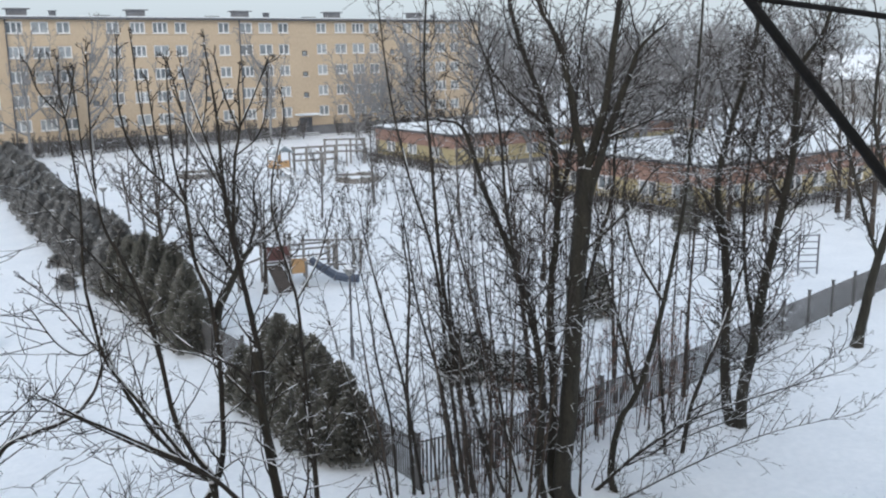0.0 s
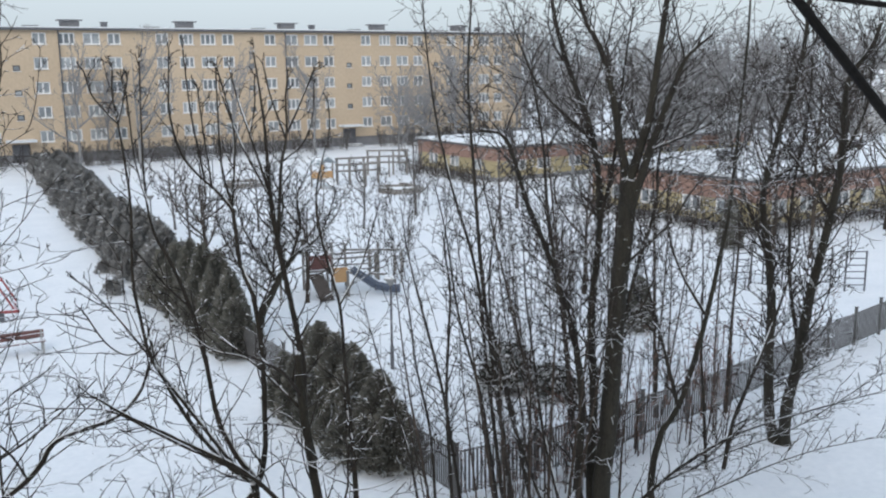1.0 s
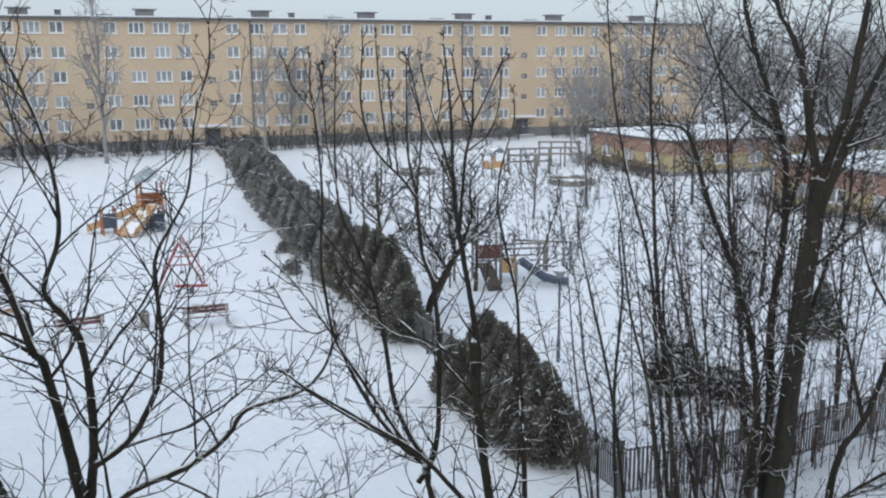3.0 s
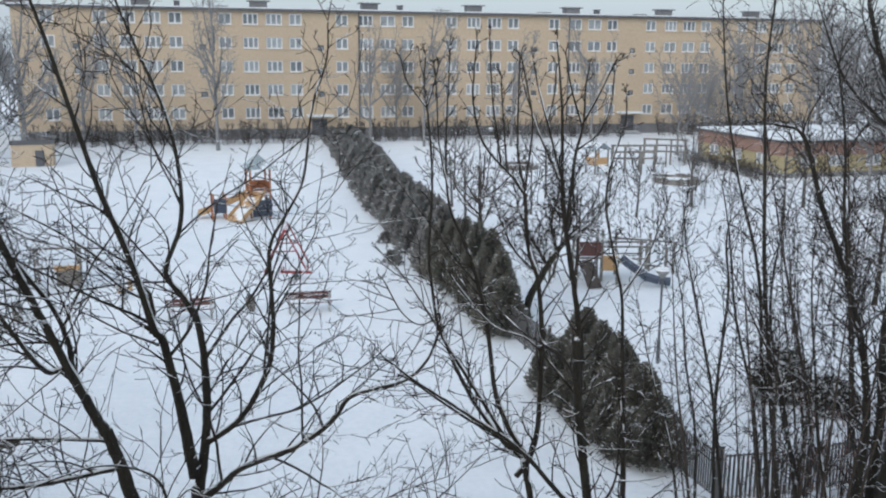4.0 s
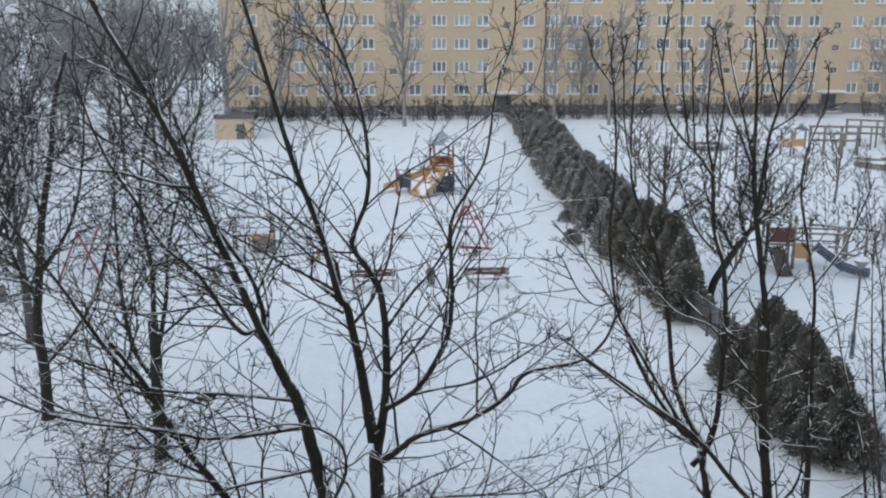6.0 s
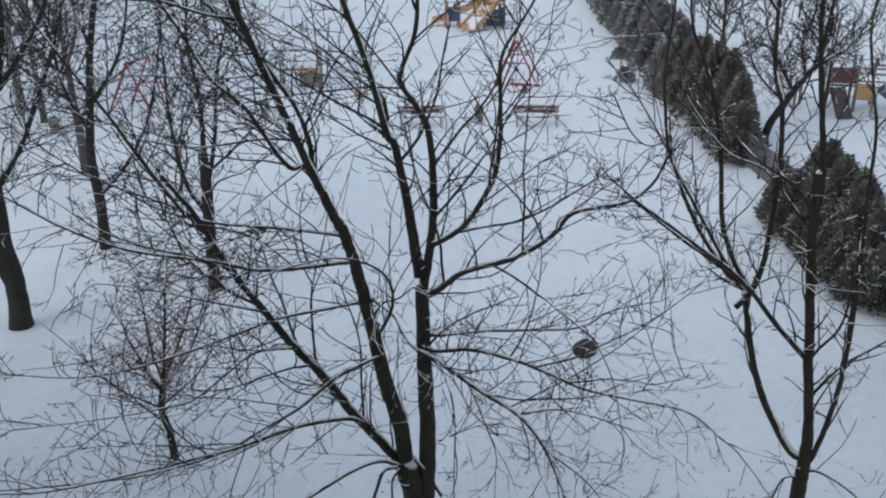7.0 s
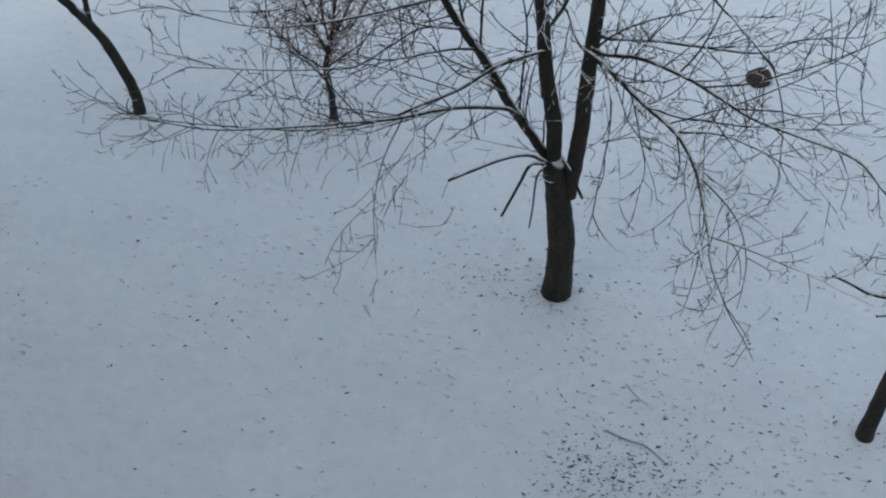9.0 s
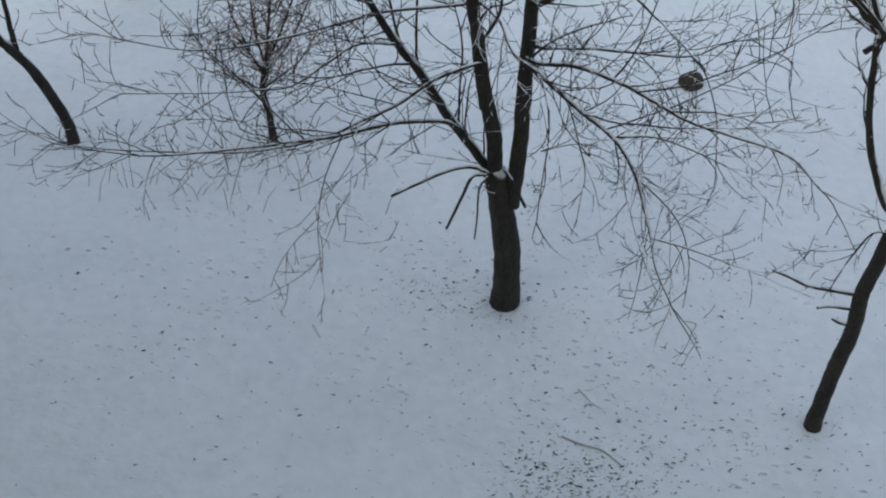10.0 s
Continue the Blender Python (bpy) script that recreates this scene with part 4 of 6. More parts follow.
limb(main_tree, "limb", 0.04, 0.012, [(-0.62, 0.21, 7.61), (-0.65, 0.48, 7.92), (-0.96, 0.75, 8.09), (-1.57, 1.03, 8.55), (-2.14, 1.31, 8.69), (-2.71, 1.59, 9.05), (-3.3, 1.87, 9.26)])
limb(main_tree, "limb", 0.045, 0.012, [(-0.15, 0.0, 4.63), (0.05, -0.19, 4.67), (0.53, -0.39, 4.79), (1.13, -0.59, 4.72), (1.57, -0.78, 4.61), (2.0, -0.98, 4.5), (2.64, -1.18, 4.44), (3.26, -1.38, 4.38), (3.7, -1.58, 4.07)])
limb(main_tree, "limb", 0.045, 0.01, [(-0.16, 0.0, 4.56), (0.03, -0.28, 4.58), (0.6, -0.56, 4.27), (1.13, -0.85, 4.03), (1.46, -1.13, 3.7), (1.68, -1.41, 3.24), (1.77, -1.69, 3.08), (1.86, -1.97, 2.82), (2.15, -2.25, 2.38)])
limb(main_tree, "limb", 0.02, 0.008, [(1.17, -0.83, 4.04), (1.64, -0.97, 4.19), (2.15, -1.11, 4.14), (2.59, -1.26, 4.04)])
limb(main_tree, "limb", 0.035, 0.01, [(-0.14, 0.0, 4.85), (0.08, 0.16, 4.72), (0.65, 0.32, 4.69), (1.4, 0.47, 4.62), (2.17, 0.62, 4.57), (2.68, 0.78, 4.76), (3.46, 0.93, 4.84)])
limb(main_tree, "limb", 0.014, 0.006, [(1.74, -1.84, 3.2), (2.17, -1.91, 3.16), (2.61, -1.99, 3.09), (2.82, -2.06, 3.07)])
limb(main_tree, "limb", 0.085, 0.04, [(-0.33, 0.01, 2.42), (-0.59, 0.01, 2.81), (-1.16, -0.1, 3.63), (-1.51, -0.22, 4.28), (-1.93, -0.34, 4.9), (-2.24, -0.47, 5.48), (-2.62, -0.59, 6.15), (-2.9, -0.71, 6.85), (-3.25, -0.83, 7.47)])
limb(main_tree, "limb", 0.04, 0.012, [(-3.01, -0.84, 6.95), (-3.51, -0.89, 7.79), (-3.68, -0.94, 8.14), (-4.1, -1.0, 8.83), (-4.44, -1.05, 9.42), (-4.85, -1.1, 9.93)])
limb(main_tree, "limb", 0.04, 0.012, [(-1.16, -0.28, 6.42), (-1.32, -0.14, 6.41), (-1.99, 0.0, 6.44), (-2.89, 0.15, 6.47), (-3.64, 0.29, 6.62), (-4.36, 0.44, 6.97), (-5.03, 0.58, 7.16), (-5.66, 0.72, 7.5)])
limb(main_tree, "limb", 0.045, 0.012, [(-1.03, -0.18, 6.01), (-1.1, -0.33, 6.09), (-1.67, -0.46, 6.08), (-2.23, -0.6, 6.11), (-2.75, -0.74, 6.3), (-3.73, -0.87, 6.52), (-4.44, -1.0, 6.88), (-5.01, -1.14, 7.33), (-5.4, -1.28, 7.59)])
limb(main_tree, "limb", 0.032, 0.008, [(-0.8, -0.08, 5.43), (-1.3, -0.2, 5.37), (-2.05, -0.31, 5.27), (-2.66, -0.43, 5.09), (-3.5, -0.54, 4.82), (-4.17, -0.65, 4.68), (-4.82, -0.77, 4.67), (-5.85, -0.87, 4.84)])
limb(main_tree, "limb", 0.035, 0.008, [(-0.67, -0.09, 4.48), (-0.79, -0.29, 4.63), (-1.33, -0.49, 4.44), (-1.8, -0.69, 4.12), (-2.25, -0.9, 3.94), (-2.86, -1.09, 3.67), (-3.76, -1.29, 3.5), (-4.6, -1.48, 3.52), (-5.41, -1.67, 3.58), (-5.96, -1.87, 3.72)])
limb(main_tree, "limb", 0.04, 0.01, [(-0.97, -0.28, 3.53), (-1.2, -0.57, 3.84), (-1.87, -0.86, 3.91), (-2.61, -1.14, 3.79), (-3.31, -1.43, 3.78), (-3.98, -1.71, 3.78), (-4.83, -2.0, 3.79), (-5.38, -2.28, 3.99)])
limb(main_tree, "stub", 0.035, 0.02, [(-0.48, -0.14, 2.71), (-0.77, -0.25, 2.89), (-1.18, -0.36, 2.8), (-1.91, -0.46, 2.35)])
limb(main_tree, "stub", 0.03, 0.02, [(-0.52, -0.19, 2.74), (-0.73, -0.28, 2.73), (-0.86, -0.38, 2.39), (-1.05, -0.48, 1.85)])
limb(main_tree, "stub", 0.018, 0.012, [(-0.5, -0.24, 2.75), (-0.61, -0.29, 2.52), (-0.6, -0.34, 2.03), (-0.61, -0.39, 1.63)])
limb(main_tree, "stub", 0.03, 0.025, [(-0.27, -0.24, 2.9), (-0.1, -0.27, 2.66), (0.11, -0.3, 2.29)])
limb(main_tree, "limb", 0.02, 0.008, [(-0.85, -0.18, 5.14), (-0.68, -0.36, 5.49), (-0.45, -0.54, 5.66), (-0.23, -0.72, 5.9), (-0.02, -0.9, 5.75)])
limb(main_tree, "limb", 0.022, 0.006, [(-0.84, -0.18, 5.48), (-0.54, -0.39, 5.33), (-0.32, -0.59, 5.01), (0.05, -0.8, 4.86), (0.42, -1.01, 4.64), (0.72, -1.22, 3.96)])
limb(main_tree, "limb", 0.03, 0.008, [(-0.85, -0.28, 4.78), (-0.54, -0.51, 5.54), (-0.66, -0.73, 6.12), (-1.2, -0.94, 6.42), (-1.92, -1.14, 6.34), (-2.36, -1.35, 6.24)])
limb(main_tree, "limb", 0.055, 0.014, [(-1.49, -0.37, 7.24), (-1.58, -0.47, 7.45), (-1.74, -0.56, 7.46), (-1.89, -0.66, 7.68), (-2.21, -0.75, 8.27), (-2.56, -0.85, 8.64), (-2.82, -0.94, 9.19), (-3.02, -1.04, 9.59), (-3.17, -1.13, 10.04), (-3.25, -1.23, 10.47)])
limb(main_tree, "limb", 0.055, 0.03, [(-1.45, -0.17, 7.06), (-1.52, -0.2, 7.41), (-1.54, -0.23, 7.68), (-1.68, -0.25, 8.13), (-1.99, -0.27, 8.64), (-2.17, -0.3, 9.0), (-2.31, -0.32, 9.42), (-2.38, -0.35, 9.69)])
limb(main_tree, "limb", 0.04, 0.012, [(-0.57, 0.21, 7.84), (-0.65, 0.38, 8.14), (-0.94, 0.55, 8.29), (-1.39, 0.73, 8.64), (-1.85, 0.91, 8.92), (-2.46, 1.08, 9.24), (-2.85, 1.26, 9.41)])
limb(main_tree, "limb", 0.028, 0.009, [(-0.54, 0.01, 7.51), (-0.61, -0.17, 7.61), (-0.91, -0.34, 7.81), (-1.31, -0.51, 8.12), (-1.68, -0.69, 8.35), (-1.98, -0.86, 8.46)])
limb(main_tree, "limb", 0.036, 0.01, [(-1.68, -0.37, 7.72), (-1.8, -0.22, 7.72), (-2.21, -0.07, 7.68), (-2.68, 0.08, 7.57), (-3.14, 0.24, 7.49), (-3.69, 0.39, 7.53), (-4.3, 0.55, 7.65), (-5.04, 0.7, 8.09)])
limb(main_tree, "limb", 0.036, 0.01, [(-2.22, -0.55, 9.25), (-2.6, -0.75, 9.35), (-2.98, -0.94, 9.51), (-3.36, -1.13, 9.58), (-3.65, -1.32, 9.76), (-3.97, -1.52, 10.0)])
limb(main_tree, "limb", 0.024, 0.008, [(-1.97, -0.46, 8.54), (-2.11, -0.23, 8.53), (-2.6, 0.0, 8.44), (-3.22, 0.24, 8.41), (-4.0, 0.48, 8.39)])
limb(main_tree, "limb", 0.026, 0.007, [(-1.88, -0.46, 4.9), (-2.34, -0.67, 4.96), (-2.69, -0.88, 4.78), (-3.14, -1.08, 4.49), (-3.53, -1.29, 4.5), (-4.13, -1.5, 4.51), (-5.2, -1.69, 4.49)])
limb(main_tree, "limb", 0.026, 0.008, [(-2.15, -0.55, 5.48), (-2.79, -0.27, 5.47), (-3.45, 0.02, 5.47), (-4.13, 0.31, 5.46), (-4.7, 0.6, 5.38)])
limb(main_tree, "limb", 0.032, 0.01, [(-2.55, -0.75, 6.2), (-3.27, -0.58, 6.35), (-3.86, -0.42, 6.44), (-4.37, -0.26, 6.61), (-4.92, -0.09, 6.94)])
limb(main_tree, "limb", 0.016, 0.008, [(0.86, -0.92, 3.75), (0.53, -0.64, 3.95), (0.3, -0.37, 4.25), (0.07, -0.1, 4.36)])
limb(main_tree, "limb", 0.012, 0.006, [(0.23, -0.21, 3.27), (0.75, 0.12, 3.24), (1.22, 0.44, 2.96), (1.81, 0.76, 2.46)])
limb(main_tree, "limb", 0.014, 0.006, [(2.14, 0.45, 4.66), (2.37, 0.28, 4.47), (2.63, 0.11, 3.9), (2.74, -0.06, 3.32)])
limb(main_tree, "limb", 0.014, 0.006, [(1.36, 0.17, 4.78), (1.67, -0.04, 4.57), (1.73, -0.24, 4.32), (1.58, -0.43, 3.79)])
finish(main_tree, TWIG, 0.19, 1.5, 3, 0.32, 0.0072, 0.25, 1.0)

right_tree = bare_tree("ash_tree", "bare young tree with a leaning trunk and upright pollard shoots", 22, (4.9, 9.59), (0.75, 0.74))
limb(right_tree, "trunk", 0.115, 0.092, [(0.01, -0.01, -0.04), (-0.02, 0.01, 0.41), (-0.05, 0.02, 1.19), (-0.05, 0.03, 1.87), (-0.08, 0.05, 2.3), (-0.14, 0.06, 2.7), (-0.11, 0.07, 3.3), (-0.12, 0.06, 3.7)])
limb(right_tree, "stub", 0.03, 0.022, [(-0.08, 0.05, 2.12), (-0.22, 0.06, 2.1), (-0.36, 0.06, 2.16)])
limb(right_tree, "bole", 0.125, 0.078, [(-0.12, 0.065, 3.45), (-0.11, 0.06, 3.8), (-0.12, 0.07, 4.2), (-0.14, 0.09, 4.6)])
limb(right_tree, "stem", 0.075, 0.025, [(-0.11, 0.06, 3.97), (-0.26, 0.19, 4.02), (-0.54, 0.38, 4.5), (-0.75, 0.54, 5.08), (-0.91, 0.68, 5.89), (-0.93, 0.74, 6.03), (-1.16, 0.91, 6.24), (-1.52, 1.15, 6.81), (-1.76, 1.32, 7.39), (-1.85, 1.42, 7.85)])
limb(right_tree, "stem", 0.085, 0.065, [(-0.11, 0.06, 3.84), (-0.14, 0.09, 4.51), (-0.24, 0.17, 5.37), (-0.32, 0.23, 6.17), (-0.4, 0.3, 7.0), (-0.42, 0.33, 7.65)])
limb(right_tree, "limb", 0.045, 0.014, [(-0.29, 0.15, 5.38), (-0.7, 0.19, 5.83), (-1.18, 0.25, 6.4), (-1.79, 0.4, 6.84), (-2.4, 0.53, 7.27), (-2.68, 0.5, 7.52)])
limb(right_tree, "stem", 0.05, 0.028, [(-0.11, 0.06, 3.85), (-0.01, 0.03, 4.12), (0.14, 0.07, 4.86), (0.22, 0.17, 5.6), (0.25, 0.29, 6.28), (0.23, 0.44, 6.93)])
limb(right_tree, "limb", 0.035, 0.012, [(-0.11, 0.06, 3.75), (0.02, -0.04, 3.86), (0.22, -0.42, 3.89), (0.48, -0.85, 3.75), (0.67, -1.25, 3.65)])
limb(right_tree, "stub", 0.032, 0.018, [(-0.16, 0.09, 2.62), (-0.73, 0.23, 2.55), (-1.02, 0.23, 2.66), (-1.3, 0.23, 2.76)])
limb(right_tree, "stub", 0.028, 0.018, [(-0.1, 0.07, 2.36), (-0.42, 0.11, 2.34), (-0.61, 0.09, 2.3)])
limb(right_tree, "limb", 0.022, 0.008, [(-0.11, 0.06, 3.7), (-0.34, 0.07, 3.66), (-0.5, 0.03, 3.22), (-0.57, -0.04, 3.05)])
limb(right_tree, "stem", 0.055, 0.035, [(-0.29, 0.26, 6.32), (-0.37, 0.32, 6.89), (-0.36, 0.34, 7.53), (-0.44, 0.4, 8.22), (-0.53, 0.46, 8.83), (-0.58, 0.51, 9.29), (-0.6, 0.54, 9.69)])
limb(right_tree, "limb", 0.03, 0.009, [(-0.6, 0.54, 9.65), (-0.61, 0.57, 10.34), (-0.63, 0.63, 10.78), (-0.66, 0.68, 11.19)])
limb(right_tree, "limb", 0.032, 0.009, [(-0.54, 0.5, 8.89), (-0.52, 0.45, 9.43), (-0.5, 0.39, 9.9), (-0.45, 0.32, 10.26), (-0.46, 0.28, 10.67), (-0.45, 0.23, 10.87)])
limb(right_tree, "limb", 0.018, 0.008, [(-0.45, 0.35, 10.22), (-0.58, 0.41, 10.66), (-0.64, 0.44, 11.01)])
limb(right_tree, "limb", 0.018, 0.008, [(-0.44, 0.34, 10.26), (-0.33, 0.17, 10.61), (-0.24, 0.01, 10.95)])
limb(right_tree, "limb", 0.016, 0.007, [(-0.45, 0.46, 9.94), (-0.23, 0.34, 10.16), (-0.13, 0.29, 10.48), (-0.11, 0.28, 10.79)])
limb(right_tree, "limb", 0.02, 0.008, [(-0.61, 0.54, 9.61), (-0.76, 0.65, 10.25), (-0.85, 0.74, 10.65), (-0.9, 0.8, 10.97)])
limb(right_tree, "limb", 0.012, 0.007, [(-0.77, 0.62, 10.26), (-0.71, 0.59, 10.56), (-0.7, 0.58, 10.85)])
limb(right_tree, "limb", 0.018, 0.008, [(-0.54, 0.62, 9.47), (-0.76, 0.8, 10.02), (-0.86, 0.93, 10.38), (-0.93, 1.04, 10.7)])
limb(right_tree, "stem", 0.05, 0.03, [(-0.96, 0.83, 5.73), (-0.81, 0.77, 5.99), (-0.73, 0.74, 6.38), (-0.71, 0.75, 6.83), (-0.7, 0.75, 7.56), (-0.75, 0.8, 8.27), (-0.84, 0.85, 8.58), (-0.88, 0.89, 8.82), (-0.91, 0.92, 9.37)])
limb(right_tree, "limb", 0.026, 0.009, [(-0.91, 0.92, 9.36), (-1.05, 1.01, 9.57), (-1.36, 1.19, 9.96), (-1.47, 1.28, 10.43), (-1.46, 1.29, 10.83), (-1.43, 1.3, 11.19)])
limb(right_tree, "limb", 0.022, 0.008, [(-0.91, 0.92, 9.4), (-1.01, 0.93, 9.85), (-1.03, 0.91, 10.45), (-1.04, 0.87, 10.97)])
limb(right_tree, "limb", 0.018, 0.008, [(-0.91, 0.92, 9.44), (-0.89, 0.79, 10.19), (-0.99, 0.73, 10.65), (-1.09, 0.67, 10.97)])
limb(right_tree, "limb", 0.018, 0.008, [(-1.18, 1.06, 9.73), (-1.25, 1.21, 10.5), (-1.26, 1.33, 11.23)])
limb(right_tree, "limb", 0.016, 0.007, [(-1.11, 1.02, 9.63), (-1.18, 1.0, 10.24), (-1.23, 0.97, 10.77)])
limb(right_tree, "stem", 0.05, 0.009, [(-0.85, 0.67, 6.01), (-1.09, 0.76, 6.4), (-1.27, 0.83, 6.91), (-1.36, 0.85, 7.57), (-1.48, 0.89, 8.21), (-1.65, 0.95, 8.77), (-1.82, 1.01, 9.18), (-1.88, 1.02, 9.65), (-1.88, 1.0, 10.32), (-1.86, 0.96, 11.11)])
limb(right_tree, "stem", 0.032, 0.014, [(-1.18, 0.72, 6.35), (-1.6, 0.87, 7.07), (-1.94, 0.98, 7.67), (-2.06, 0.98, 8.29), (-2.11, 0.94, 8.72), (-2.09, 0.87, 9.48), (-2.13, 0.82, 10.01), (-2.18, 0.79, 10.43)])
limb(right_tree, "limb", 0.013, 0.007, [(-2.18, 0.79, 10.42), (-2.39, 0.89, 10.71), (-2.45, 0.93, 10.96)])
limb(right_tree, "limb", 0.011, 0.007, [(-2.18, 0.79, 10.42), (-2.1, 0.75, 10.72), (-2.07, 0.73, 10.86)])
limb(right_tree, "limb", 0.012, 0.007, [(-2.18, 0.79, 10.42), (-2.2, 0.85, 10.71), (-2.17, 0.9, 11.0)])
limb(right_tree, "limb", 0.014, 0.007, [(-1.87, 0.97, 9.46), (-1.96, 1.05, 9.98), (-1.98, 1.09, 10.51), (-1.99, 1.14, 10.83)])
limb(right_tree, "limb", 0.018, 0.006, [(-1.93, 1.0, 7.67), (-2.24, 0.96, 8.16), (-2.5, 0.91, 8.53), (-2.72, 0.84, 8.76)])
limb(right_tree, "limb", 0.016, 0.006, [(-2.0, 1.03, 7.84), (-2.24, 0.93, 7.82), (-2.48, 0.83, 8.03), (-2.71, 0.72, 8.45)])
limb(right_tree, "limb", 0.035, 0.007, [(-0.93, 0.48, 6.12), (-1.39, 0.55, 6.48), (-1.75, 0.57, 6.72), (-2.11, 0.58, 7.0), (-2.46, 0.59, 7.27), (-2.74, 0.57, 7.4), (-3.19, 0.63, 7.48)])
limb(right_tree, "limb", 0.022, 0.008, [(-0.38, 0.31, 6.93), (-0.7, 0.36, 7.33), (-1.02, 0.41, 7.69), (-1.42, 0.5, 7.86), (-1.76, 0.57, 8.24), (-2.0, 0.58, 8.59)])
limb(right_tree, "stem", 0.034, 0.008, [(0.27, 0.31, 5.55), (0.26, 0.33, 6.47), (0.21, 0.37, 7.48), (0.18, 0.4, 8.15), (0.04, 0.49, 8.87), (-0.02, 0.53, 9.3), (0.02, 0.52, 9.74), (0.15, 0.47, 10.24), (0.16, 0.48, 10.56)])
limb(right_tree, "limb", 0.02, 0.007, [(0.16, 0.37, 8.16), (0.31, 0.34, 8.4), (0.47, 0.32, 8.68), (0.61, 0.3, 9.09), (0.69, 0.32, 9.28)])
limb(right_tree, "limb", 0.014, 0.006, [(-0.96, 0.5, 6.17), (-0.72, 0.22, 6.45), (-0.59, 0.01, 6.46), (-0.53, -0.18, 6.47)])
finish(right_tree, TWIG, 0.20, 1.1, 3, 0.42, 0.0072, 0.06, 1.15, 0.35, 8.4)

multi_stem_tree = bare_tree("linden_tree", "tall bare tree with several thick brown stems rising from one base", 23, (15.3, 15.9), (0.95, 0.9), False)
limb(multi_stem_tree, "trunk", 0.23, 0.19, [(0.1, 0.2, -0.05), (-0.26, 0.25, 0.48), (-0.17, 0.16, 2.29), (-0.1, 0.1, 4.02), (-0.04, 0.04, 5.96), (0.05, -0.04, 7.18), (0.07, -0.07, 8.37)])
limb(multi_stem_tree, "stem", 0.12, 0.04, [(0.07, -0.07, 8.3), (0.0, 0.22, 9.39), (0.0, 0.44, 10.28), (-0.09, 0.75, 11.31), (-0.28, 1.15, 12.08), (-0.42, 1.5, 13.24)])
limb(multi_stem_tree, "stem", 0.13, 0.05, [(0.07, -0.07, 8.3), (0.21, -0.31, 9.28), (0.27, -0.48, 9.92), (0.32, -0.63, 11.16), (0.36, -0.79, 12.36), (0.37, -0.9, 13.29)])
limb(multi_stem_tree, "stem", 0.12, 0.03, [(0.04, -0.04, 7.31), (0.3, -0.49, 9.1), (0.52, -0.9, 10.42), (0.61, -1.19, 11.15), (0.87, -1.65, 11.62)])
limb(multi_stem_tree, "stem", 0.11, 0.05, [(-0.3, -0.1, -0.05), (-0.64, 0.61, 0.44), (-0.58, 0.64, 2.81), (-0.65, 0.81, 4.21), (-0.81, 1.06, 5.31), (-1.07, 1.41, 6.54), (-1.43, 1.85, 7.89), (-1.73, 2.23, 9.29), (-2.14, 2.71, 9.51)])
limb(multi_stem_tree, "stem", 0.13, 0.04, [(-0.1, 0.1, -0.05), (-0.24, 0.64, 0.31), (-0.17, 0.69, 3.0), (-0.19, 0.83, 4.98), (-0.02, 0.79, 7.21), (-0.09, 0.97, 9.22), (-0.54, 1.52, 11.19), (-0.69, 1.78, 12.23), (-0.74, 1.94, 13.26)])
limb(multi_stem_tree, "limb", 0.06, 0.02, [(0.03, 0.24, 3.95), (0.51, 0.06, 6.16), (0.95, -0.08, 7.77), (1.12, 0.04, 8.82), (1.55, -0.09, 10.26)])
limb(multi_stem_tree, "limb", 0.06, 0.02, [(-0.61, 0.85, 4.19), (-1.08, 0.96, 5.93), (-1.45, 0.96, 7.59), (-1.71, 0.86, 9.31), (-2.06, 0.85, 10.82)])
limb(multi_stem_tree, "limb", 0.05, 0.02, [(-0.2, 0.6, 7.25), (0.26, 0.58, 9.09), (0.57, 0.7, 10.92), (0.9, 0.8, 12.22)])
limb(multi_stem_tree, "limb", 0.045, 0.015, [(-0.19, 0.87, 9.23), (-1.17, 1.57, 10.42), (-1.61, 1.75, 11.33), (-1.95, 1.85, 12.21)])
limb(multi_stem_tree, "limb", 0.04, 0.012, [(0.26, -0.52, 9.1), (0.6, -1.21, 9.44), (0.83, -1.79, 9.77), (0.95, -2.28, 10.2)])
limb(multi_stem_tree, "limb", 0.04, 0.012, [(-0.1, 0.09, 6.23), (0.5, -0.89, 7.38), (0.71, -1.5, 8.34), (0.82, -2.02, 8.75)])
finish(multi_stem_tree, TWIG, 0.12, 1.9, 3, 0.5, 0.0095, 0.1, 1.0)

slim_tree = bare_tree("slim_tree", "slim bare tree with a forked leaning stem", 24, (17.3, 14.9))
limb(slim_tree, "trunk", 0.1, 0.02, [(0, 0, -0.05), (-0.8, 0.92, 0.1), (-0.71, 0.88, 1.76), (-0.39, 0.58, 2.68), (-0.16, 0.39, 3.71), (0.06, 0.21, 5.0), (0.23, 0.08, 6.26), (0.39, -0.04, 7.49), (0.52, -0.12, 9.87), (0.61, -0.16, 11.78), (0.64, -0.13, 13.14)])
limb(slim_tree, "limb", 0.05, 0.015, [(-0.45, 0.52, 2.71), (-0.66, 0.96, 4.37), (-0.77, 1.29, 5.46), (-0.84, 1.57, 6.7)])
limb(slim_tree, "stem", 0.06, 0.02, [(0.29, -0.34, 1.21), (0.52, -0.41, 2.5), (0.99, -0.76, 4.23), (1.3, -0.92, 5.34), (1.54, -1.0, 6.15)])
limb(slim_tree, "limb", 0.04, 0.012, [(-0.08, 0.09, 5.05), (-0.66, 0.5, 6.29), (-0.98, 0.62, 7.53), (-1.05, 0.44, 8.87)])
